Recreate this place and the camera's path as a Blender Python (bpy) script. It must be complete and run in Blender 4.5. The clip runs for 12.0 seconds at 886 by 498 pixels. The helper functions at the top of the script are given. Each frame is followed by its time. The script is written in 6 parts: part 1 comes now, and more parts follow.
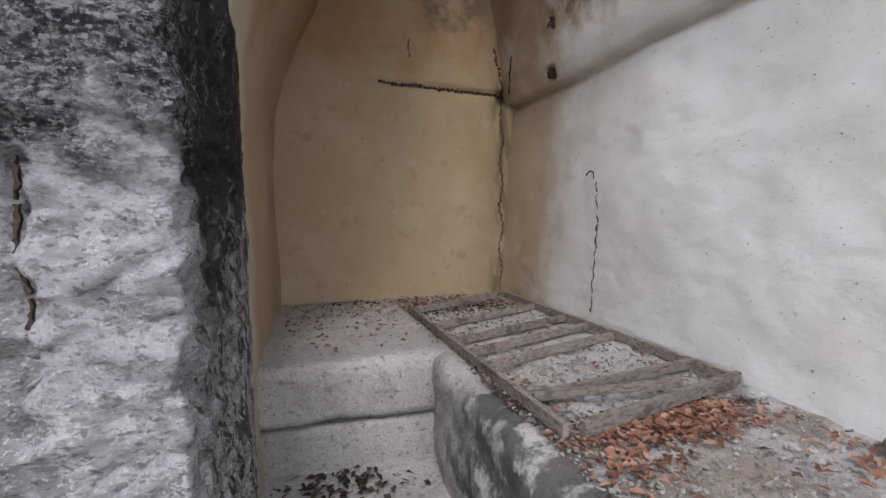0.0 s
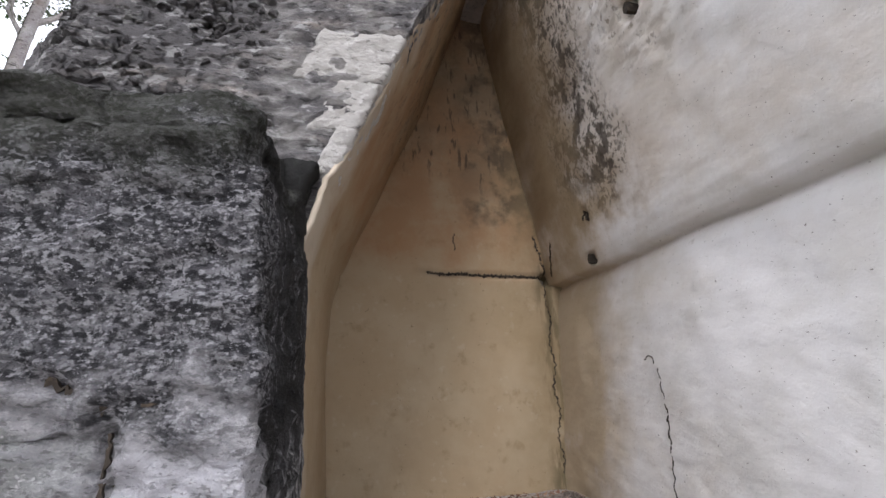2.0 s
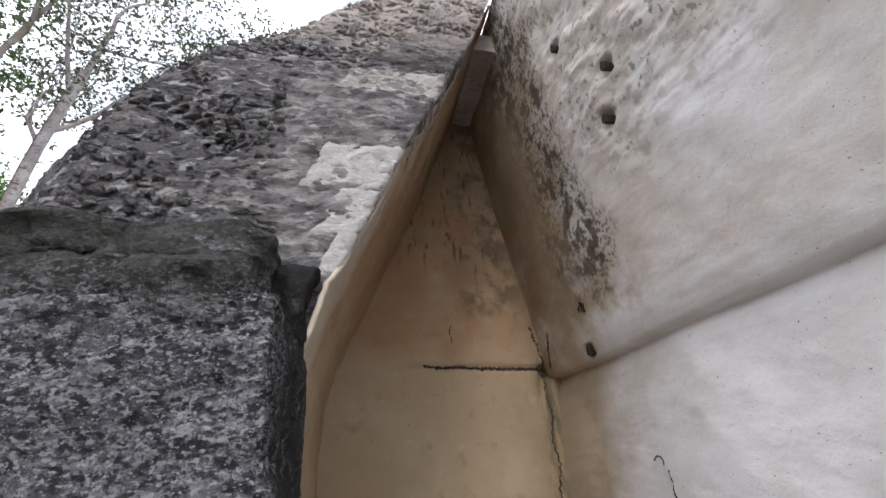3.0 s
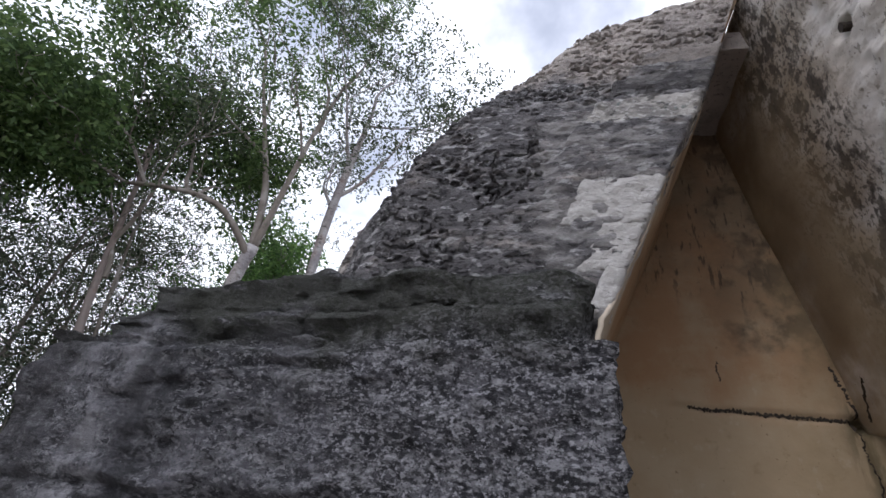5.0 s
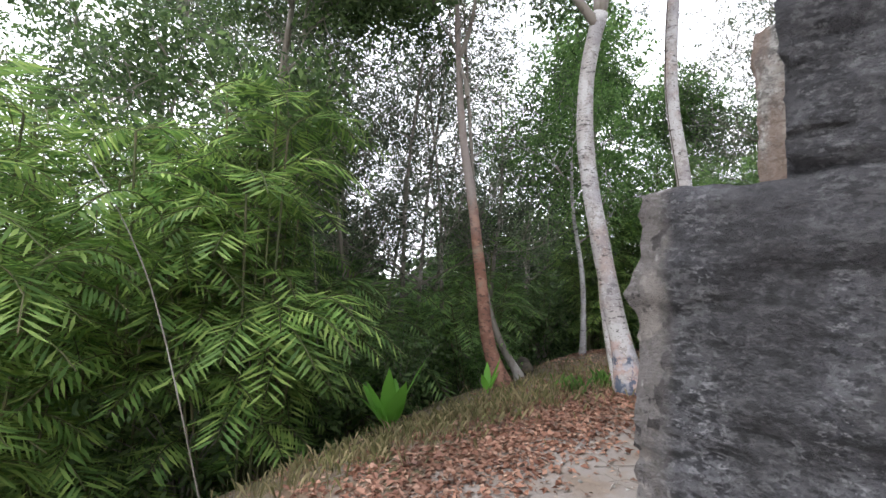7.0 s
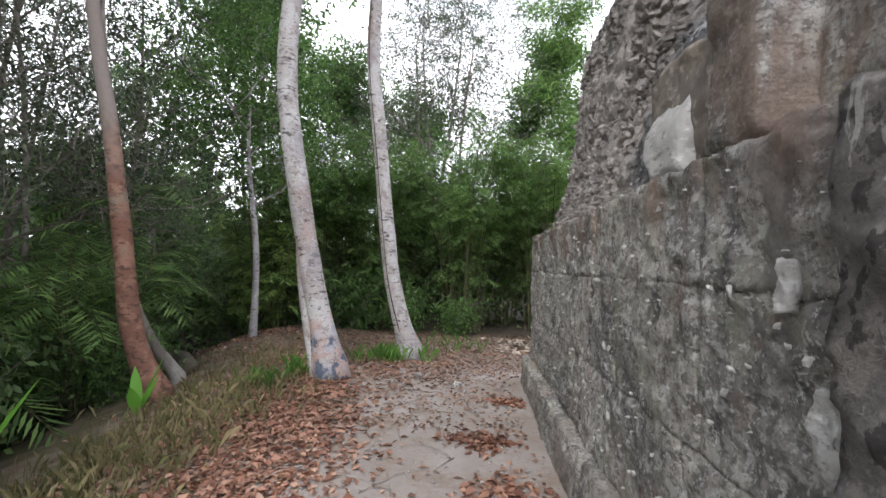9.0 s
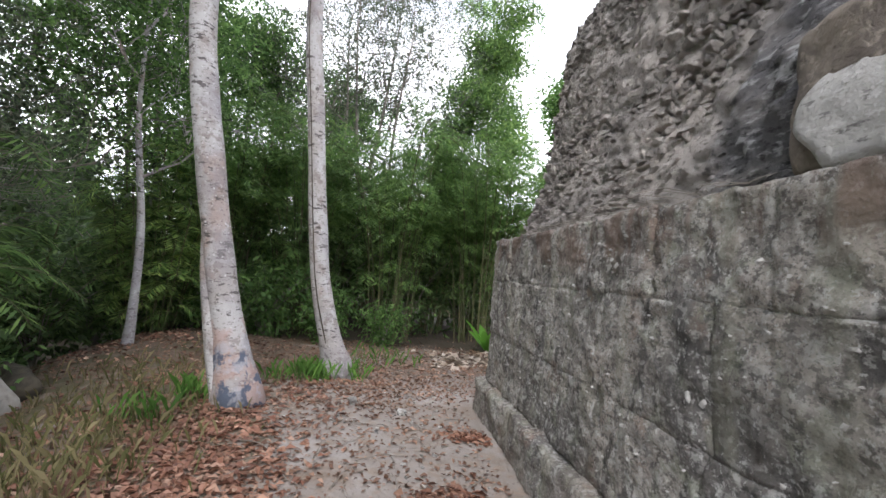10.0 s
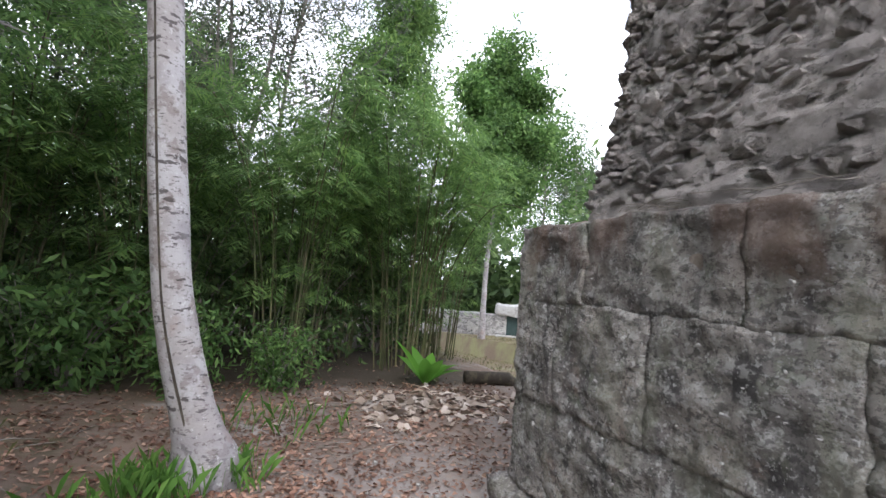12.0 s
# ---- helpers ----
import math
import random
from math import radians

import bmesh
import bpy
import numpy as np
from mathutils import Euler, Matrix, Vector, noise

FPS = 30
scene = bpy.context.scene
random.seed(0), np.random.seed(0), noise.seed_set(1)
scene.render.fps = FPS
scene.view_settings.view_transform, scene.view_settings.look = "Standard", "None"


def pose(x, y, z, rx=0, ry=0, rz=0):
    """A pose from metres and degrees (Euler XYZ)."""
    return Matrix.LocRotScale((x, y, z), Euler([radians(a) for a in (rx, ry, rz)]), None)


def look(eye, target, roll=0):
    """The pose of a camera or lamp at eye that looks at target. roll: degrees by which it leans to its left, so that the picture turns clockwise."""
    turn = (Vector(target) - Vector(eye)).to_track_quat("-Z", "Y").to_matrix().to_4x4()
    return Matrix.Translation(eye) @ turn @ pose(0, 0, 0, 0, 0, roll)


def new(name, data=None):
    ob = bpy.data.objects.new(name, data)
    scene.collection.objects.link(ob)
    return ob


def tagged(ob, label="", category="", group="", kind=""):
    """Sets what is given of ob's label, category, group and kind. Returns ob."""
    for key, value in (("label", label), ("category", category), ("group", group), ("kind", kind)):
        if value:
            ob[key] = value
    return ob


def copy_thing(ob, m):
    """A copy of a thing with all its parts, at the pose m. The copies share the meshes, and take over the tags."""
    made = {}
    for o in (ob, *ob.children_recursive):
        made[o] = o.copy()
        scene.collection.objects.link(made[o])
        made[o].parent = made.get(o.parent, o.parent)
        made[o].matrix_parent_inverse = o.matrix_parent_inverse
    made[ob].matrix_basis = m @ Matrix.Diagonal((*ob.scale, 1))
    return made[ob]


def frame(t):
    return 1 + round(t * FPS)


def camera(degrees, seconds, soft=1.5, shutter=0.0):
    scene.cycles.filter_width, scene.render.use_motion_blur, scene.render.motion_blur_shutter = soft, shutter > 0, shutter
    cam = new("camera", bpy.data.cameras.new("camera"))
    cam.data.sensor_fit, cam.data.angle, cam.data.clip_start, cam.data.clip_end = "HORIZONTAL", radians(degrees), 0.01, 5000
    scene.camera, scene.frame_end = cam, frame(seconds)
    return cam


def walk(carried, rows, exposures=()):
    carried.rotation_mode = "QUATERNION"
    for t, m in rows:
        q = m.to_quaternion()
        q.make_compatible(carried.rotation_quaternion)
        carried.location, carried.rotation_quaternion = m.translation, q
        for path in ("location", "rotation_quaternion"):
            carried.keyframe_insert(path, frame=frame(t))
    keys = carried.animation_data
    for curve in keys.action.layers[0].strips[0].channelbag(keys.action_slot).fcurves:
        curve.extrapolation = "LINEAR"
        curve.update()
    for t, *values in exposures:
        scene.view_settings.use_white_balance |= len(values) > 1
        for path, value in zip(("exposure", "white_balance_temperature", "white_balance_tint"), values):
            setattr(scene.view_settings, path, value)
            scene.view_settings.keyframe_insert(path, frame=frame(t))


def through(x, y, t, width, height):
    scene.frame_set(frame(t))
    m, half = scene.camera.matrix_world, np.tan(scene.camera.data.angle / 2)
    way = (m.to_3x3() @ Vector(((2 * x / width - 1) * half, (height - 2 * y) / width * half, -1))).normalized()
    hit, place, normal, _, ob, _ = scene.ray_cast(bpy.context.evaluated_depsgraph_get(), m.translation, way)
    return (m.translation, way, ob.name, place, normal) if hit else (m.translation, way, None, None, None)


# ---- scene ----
cam = camera(88.6, 12.0)
PATH = [
    (0, (0.096, 0.104, 1.515), (0.642, 2.018, 1.316), -0.3),
    (0.5, (0.082, 0.132, 1.573), (0.406, 2.097, 1.381), -0.5),
    (1, (0.046, 0.12, 1.625), (0.287, 2.105, 1.655), -0.4),
    (1.5, (0.036, 0.092, 1.699), (0.355, 2.045, 1.99), -1.3),
    (2, (0.027, 0.071, 1.763), (0.397, 1.968, 2.278), -2.5),
    (2.5, (0.007, 0.041, 1.823), (0.395, 1.878, 2.511), -3.4),
    (2.7, (-0.009, 0.023, 1.843), (0.386, 1.83, 2.606), -3.8),
    (4.3, (-0.1, -0.142, 1.926), (0.142, 1.579, 2.916), 0.9),
    (4.5, (-0.149, -0.152, 1.922), (-0.105, 1.587, 2.909), 3.4),
    (5, (-0.423, -0.145, 1.894), (-0.925, 1.548, 2.833), 5.8),
    (5.5, (-0.834, -0.158, 1.799), (-1.777, 1.447, 2.53), 2.7),
    (6, (-1.329, -0.153, 1.596), (-2.633, 1.326, 1.935), 1.1),
    (6.5, (-1.968, -0.057, 1.522), (-3.471, 1.247, 1.721), 2.0),
    (6.7, (-2.208, -0.011, 1.479), (-3.733, 1.273, 1.645), 1.5),
    (8.3, (-3.586, 0.366, 1.656), (-4.426, 2.182, 1.674), 3.1),
    (8.5, (-3.67, 0.433, 1.516), (-4.298, 2.332, 1.555), 2.7),
    (9, (-3.91, 0.719, 1.413), (-4.039, 2.713, 1.484), 2.3),
    (9.5, (-4.198, 1.151, 1.41), (-4.139, 3.148, 1.504), 2.3),
    (10, (-4.413, 1.638, 1.391), (-4.135, 3.616, 1.502), 5.6),
    (10.5, (-4.493, 2.242, 1.37), (-4.057, 4.191, 1.481), 6.5),
    (11, (-4.67, 2.83, 1.371), (-4.108, 4.745, 1.494), 5.7),
    (11.5, (-4.725, 3.428, 1.385), (-4.059, 5.31, 1.514), 5.5),
    (12, (-4.69, 4.071, 1.431), (-3.903, 5.903, 1.584), 4.9),
]
walk(cam, [(t, look(e, g, r)) for t, e, g, r in PATH], [(0, .55, 6200, 14), (1, .65, 6200, 14), (2.5, .8, 6200, 14), (4.4, -0.05, 6150, 15), (5, 0.05, 5950, 15), (5.7, 0.5, 6000, 12), (6.6, 1.05, 6200, 11), (8.4, 0.95, 6200, 12), (9.5, 0.95, 6200, 12), (10.8, 1.16, 6100, 13), (12, 1.07, 5980, 14)])

# ---- world, sun ----
world = bpy.data.worlds.new("sky_world")
scene.world = world
world.use_nodes = True
wt = world.node_tree
wt.nodes.clear()
w_out = wt.nodes.new("ShaderNodeOutputWorld")
w_bg = wt.nodes.new("ShaderNodeBackground")
w_sky = wt.nodes.new("ShaderNodeTexSky")
w_sky.sky_type = 'NISHITA'
w_sky.sun_disc = False
w_sky.sun_elevation = radians(48)
w_sky.sun_rotation = radians(200)
w_co = wt.nodes.new("ShaderNodeTexCoord")
w_no = wt.nodes.new("ShaderNodeTexNoise")
w_no.inputs["Scale"].default_value = 2.2
w_no.inputs["Detail"].default_value = 6
w_rm = wt.nodes.new("ShaderNodeMapRange")
w_rm.interpolation_type = 'SMOOTHSTEP'
w_rm.inputs["From Min"].default_value = 0.42
w_rm.inputs["To Min"].default_value = 0.28
w_rm.inputs["From Max"].default_value = 0.66
w_mx = wt.nodes.new("ShaderNodeMix")
w_mx.data_type = 'RGBA'
w_mx.inputs["B"].default_value = (14.5, 14.6, 14.9, 1)
wt.links.new(w_co.outputs["Generated"], w_no.inputs["Vector"])
wt.links.new(w_no.outputs["Fac"], w_rm.inputs["Value"])
w_xyz = wt.nodes.new("ShaderNodeSeparateXYZ")
w_low = wt.nodes.new("ShaderNodeMapRange")  # cloud closes up towards the horizon
w_low.interpolation_type = 'SMOOTHSTEP'
w_low.inputs["From Min"].default_value = 0.62
w_low.inputs["From Max"].default_value = 0.40
w_max = wt.nodes.new("ShaderNodeMath")
w_max.operation = 'MAXIMUM'
wt.links.new(w_co.outputs["Generated"], w_xyz.inputs[0])
wt.links.new(w_xyz.outputs["Z"], w_low.inputs["Value"])
wt.links.new(w_rm.outputs["Result"], w_max.inputs[0])
wt.links.new(w_low.outputs["Result"], w_max.inputs[1])
wt.links.new(w_max.outputs[0], w_mx.inputs["Factor"])
wt.links.new(w_sky.outputs["Color"], w_mx.inputs["A"])
wt.links.new(w_mx.outputs["Result"], w_bg.inputs["Color"])
w_bg.inputs["Strength"].default_value = 0.12
wt.links.new(w_bg.outputs["Background"], w_out.inputs["Surface"])

sun = new("sun", bpy.data.lights.new("sun", 'SUN'))
sun.data.energy = 1.0
sun.data.angle = radians(14)
sun.data.color = (1.0, 0.95, 0.88)
sun.matrix_world = look((-4, -18, 22), (0, 0, 0))


# ---- materials ----
def mix_rgb(nt, fac, a, b):
    m = nt.nodes.new("ShaderNodeMix")
    m.data_type = 'RGBA'
    for key, v in (("Factor", fac), ("A", a), ("B", b)):
        if isinstance(v, bpy.types.NodeSocket):
            nt.links.new(v, m.inputs[key])
        else:
            m.inputs[key].default_value = v if key == "Factor" else (*v, 1)
    return m.outputs["Result"]


def noise_of(nt, scale, stretch=(1, 1, 1), detail=6.0, rough=0.6, distort=0.0, offset=0.0):
    geo = nt.nodes.new("ShaderNodeNewGeometry")
    mp = nt.nodes.new("ShaderNodeMapping")
    mp.inputs["Scale"].default_value = stretch
    mp.inputs["Location"].default_value = (offset, offset * 0.7, offset * 1.3)
    nt.links.new(geo.outputs["Position"], mp.inputs["Vector"])
    t = nt.nodes.new("ShaderNodeTexNoise")
    t.inputs["Scale"].default_value = scale
    t.inputs["Detail"].default_value = detail
    t.inputs["Roughness"].default_value = rough
    t.inputs["Distortion"].default_value = distort
    nt.links.new(mp.outputs["Vector"], t.inputs["Vector"])
    return t.outputs["Fac"]


def ramp_of(nt, value, lo, hi, out_lo=0.0, out_hi=1.0):
    r = nt.nodes.new("ShaderNodeMapRange")
    r.interpolation_type = 'SMOOTHSTEP'
    for key, v in (("From Min", lo), ("From Max", hi), ("To Min", out_lo), ("To Max", out_hi)):
        r.inputs[key].default_value = v
    nt.links.new(value, r.inputs["Value"])
    return r.outputs["Result"]


def height_mask(nt, axis, lo, hi, wobble=0.0, scale=1.0):
    """0 below lo, 1 above hi along a world axis, with a wavy edge."""
    geo = nt.nodes.new("ShaderNodeNewGeometry")
    sep = nt.nodes.new("ShaderNodeSeparateXYZ")
    nt.links.new(geo.outputs["Position"], sep.inputs[0])
    v = sep.outputs["XYZ".index(axis)]
    if wobble:
        n = ramp_of(nt, noise_of(nt, scale), 0.25, 0.75, -wobble, wobble)
        a = nt.nodes.new("ShaderNodeMath")
        nt.links.new(v, a.inputs[0])
        nt.links.new(n, a.inputs[1])
        v = a.outputs[0]
    return ramp_of(nt, v, lo, hi)


def multiply(nt, a, b):
    m = nt.nodes.new("ShaderNodeMath")
    m.operation = 'MULTIPLY'
    for i, v in enumerate((a, b)):
        if isinstance(v, bpy.types.NodeSocket):
            nt.links.new(v, m.inputs[i])
        else:
            m.inputs[i].default_value = v
    return m.outputs[0]


def surface(name, base, layers=(), rough=0.92, bumps=(), rand=0.0, island=0.0, zones=()):
    """A procedural surface. layers: (colour, scale, lo, hi, stretch, most); zones: the same with a second mask (axis, lo, hi, wobble);
    bumps: (scale, strength, depth, stretch)."""
    m = bpy.data.materials.new(name)
    m.use_nodes = True
    nt = m.node_tree
    bs = nt.nodes["Principled BSDF"]
    bs.inputs["Roughness"].default_value = rough
    bs.inputs["Specular IOR Level"].default_value = 0.25
    col = base
    for i, (c, scale, lo, hi, stretch, most) in enumerate(layers):
        f = ramp_of(nt, noise_of(nt, scale, stretch, offset=3.1 * i), lo, hi, 0, most)
        col = mix_rgb(nt, f, col, c)
    for i, (c, scale, lo, hi, stretch, most, *masks) in enumerate(zones):
        f = ramp_of(nt, noise_of(nt, scale, stretch, offset=11.7 + 2.3 * i), lo, hi, 0, most)
        for axis, a, b, wob in masks:
            if a < b:
                f = multiply(nt, f, height_mask(nt, axis, a, b, wob, 1.7))
            else:
                inv = nt.nodes.new("ShaderNodeMath")
                inv.operation = 'SUBTRACT'
                inv.inputs[0].default_value = 1.0
                nt.links.new(height_mask(nt, axis, b, a, wob, 1.7), inv.inputs[1])
                f = multiply(nt, f, inv.outputs[0])
        col = mix_rgb(nt, f, col, c)
    for src, amount in (("Object", rand), ("Island", island)):
        if amount:
            if src == "Object":
                s = nt.nodes.new("ShaderNodeObjectInfo").outputs["Random"]
            else:
                s = nt.nodes.new("ShaderNodeNewGeometry").outputs["Random Per Island"]
            v = ramp_of(nt, s, 0, 1, 1 - amount, 1 + amount)
            h = nt.nodes.new("ShaderNodeHueSaturation")
            nt.links.new(v, h.inputs["Value"])
            if isinstance(col, bpy.types.NodeSocket):
                nt.links.new(col, h.inputs["Color"])
            else:
                h.inputs["Color"].default_value = (*col, 1)
            col = h.outputs["Color"]
    if isinstance(col, bpy.types.NodeSocket):
        nt.links.new(col, bs.inputs["Base Color"])
    else:
        bs.inputs["Base Color"].default_value = (*col, 1)
    prev = None
    for i, (scale, strength, depth, stretch) in enumerate(bumps):
        b = nt.nodes.new("ShaderNodeBump")
        b.inputs["Strength"].default_value = strength
        b.inputs["Distance"].default_value = depth
        nt.links.new(noise_of(nt, scale, stretch, 8, 0.65, offset=5.5 * i), b.inputs["Height"])
        if prev:
            nt.links.new(prev, b.inputs["Normal"])
        prev = b.outputs["Normal"]
    if prev:
        nt.links.new(prev, bs.inputs["Normal"])
    return m


def leaf_material(name, dark, mid, light, through=0.35):
    m = bpy.data.materials.new(name)
    m.use_nodes = True
    nt = m.node_tree
    bs = nt.nodes["Principled BSDF"]
    bs.inputs["Roughness"].default_value = 0.55
    bs.inputs["Specular IOR Level"].default_value = 0.3
    isl = nt.nodes.new("ShaderNodeNewGeometry").outputs["Random Per Island"]
    cr = nt.nodes.new("ShaderNodeValToRGB")
    nt.links.new(isl, cr.inputs["Fac"])
    cr.color_ramp.elements[0].color = (*dark, 1)
    cr.color_ramp.elements[1].color = (*light, 1)
    e = cr.color_ramp.elements.new(0.55)
    e.color = (*mid, 1)
    patch = ramp_of(nt, noise_of(nt, 0.9, detail=3), 0.3, 0.7, 0.7, 1.3)
    h = nt.nodes.new("ShaderNodeHueSaturation")
    nt.links.new(patch, h.inputs["Value"])
    nt.links.new(cr.outputs["Color"], h.inputs["Color"])
    nt.links.new(h.outputs["Color"], bs.inputs["Base Color"])
    tr = nt.nodes.new("ShaderNodeBsdfTranslucent")
    nt.links.new(h.outputs["Color"], tr.inputs["Color"])
    mx = nt.nodes.new("ShaderNodeMixShader")
    mx.inputs["Fac"].default_value = through
    nt.links.new(bs.outputs[0], mx.inputs[1])
    nt.links.new(tr.outputs[0], mx.inputs[2])
    nt.links.new(mx.outputs[0], nt.nodes["Material Output"].inputs["Surface"])
    return m


ONE = (1, 1, 1)
FLAT = (1, 1, 2.6)
TALL = (2.2, 2.2, 0.5)
SOFT = (1, 1, 1.6)
M_PLASTER = surface("white_plaster", (0.72, 0.705, 0.69), [
    ((0.60, 0.58, 0.54), 1.3, 0.45, 0.7, ONE, 0.7), ((0.56, 0.50, 0.41), 0.8, 0.5, 0.75, ONE, 0.5),
    ((0.42, 0.38, 0.33), 9.0, 0.66, 0.74, ONE, 0.5), ((0.22, 0.19, 0.16), 17.0, 0.70, 0.74, (1, 1, 1.5), 0.75), ((0.30, 0.27, 0.24), 46.0, 0.69, 0.74, ONE, 0.6)],
    bumps=[(1.6, 0.2, 0.06, ONE), (6, 0.35, 0.03, ONE), (17, 0.38, 0.012, (1, 1, 1.2)), (70, 0.4, 0.003, ONE)],
    zones=[((0.56, 0.49, 0.41), 0.9, 0.25, 0.6, ONE, 0.7, ("Z", 2.8, 3.6, 0.4)), ((0.36, 0.27, 0.17), 1.1, 0.3, 0.62, ONE, 0.75, ("Z", 2.9, 3.8, 0.5), ("Y", 2.6, 4.3, 0.4)),
           ((0.40, 0.35, 0.29), 6.0, 0.5, 0.6, (1, 1, 1.4), 0.6, ("Z", 3.6, 4.6, 0.4)), ((0.17, 0.14, 0.11), 14.0, 0.58, 0.64, (1, 1, 0.7), 0.7, ("Z", 4.0, 4.8, 0.4)),
           ((0.20, 0.155, 0.11), 1.6, 0.40, 0.60, ONE, 0.6, ("Z", 3.0, 3.7, 0.4), ("Y", 3.3, 4.0, 0.4)), ((0.06, 0.05, 0.04), 6.5, 0.47, 0.56, (1, 1, 0.8), 0.9, ("Z", 3.2, 3.7, 0.3), ("Y", 3.4, 3.8, 0.3), ("Y", 4.9, 4.4, 0.3)), ((0.05, 0.042, 0.035), 24.0, 0.52, 0.58, (1, 1, 0.7), 0.75, ("Z", 3.2, 3.7, 0.3), ("Y", 3.2, 3.7, 0.3), ("Y", 5.2, 4.6, 0.3)),
           # ochre tint deepening to the back: the room's dimness put into the colour
           ((0.40, 0.31, 0.19), 0.9, 0.2, 0.5, ONE, 0.85, ("Y", 3.7, 5.0, 0.3)), ((0.26, 0.19, 0.115), 1.3, 0.3, 0.6, ONE, 0.7, ("Y", 4.5, 5.3, 0.3), ("Z", 2.7, 3.2, 0.3)), ((0.13, 0.11, 0.09), 30.0, 0.665, 0.70, (1, 1, 1.6), 0.8, ("Z", 0.4, 0.5, 0.0))])
M_OCHRE = surface("ochre_plaster", (0.35, 0.268, 0.172), [
    ((0.40, 0.325, 0.225), 1.1, 0.4, 0.65, ONE, 0.6), ((0.24, 0.175, 0.10), 5.0, 0.56, 0.72, ONE, 0.5), ((0.44, 0.37, 0.28), 9.0, 0.60, 0.68, ONE, 0.35), ((0.16, 0.11, 0.065), 24.0, 0.66, 0.71, ONE, 0.6)],
    bumps=[(2.2, 0.3, 0.04, ONE), (14, 0.3, 0.008, ONE), (70, 0.2, 0.002, ONE)],
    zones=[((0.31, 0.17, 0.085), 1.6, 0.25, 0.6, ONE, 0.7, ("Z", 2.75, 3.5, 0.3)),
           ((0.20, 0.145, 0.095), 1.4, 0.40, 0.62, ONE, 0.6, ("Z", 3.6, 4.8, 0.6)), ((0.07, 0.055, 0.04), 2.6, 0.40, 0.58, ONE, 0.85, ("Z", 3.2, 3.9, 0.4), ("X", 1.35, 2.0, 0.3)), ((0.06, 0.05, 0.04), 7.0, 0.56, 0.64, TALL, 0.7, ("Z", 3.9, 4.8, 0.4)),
           # darker towards the east corner, shade of the dim interior painted in
           ((0.10, 0.085, 0.05), 4.0, 0.42, 0.56, TALL, 0.85, ("X", 2.3, 2.5, 0.08)), ((0.24, 0.18, 0.10), 1.0, 0.3, 0.6, ONE, 0.6, ("X", 1.7, 2.4, 0.2)),
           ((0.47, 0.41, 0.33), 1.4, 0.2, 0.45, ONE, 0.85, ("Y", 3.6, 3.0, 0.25))])
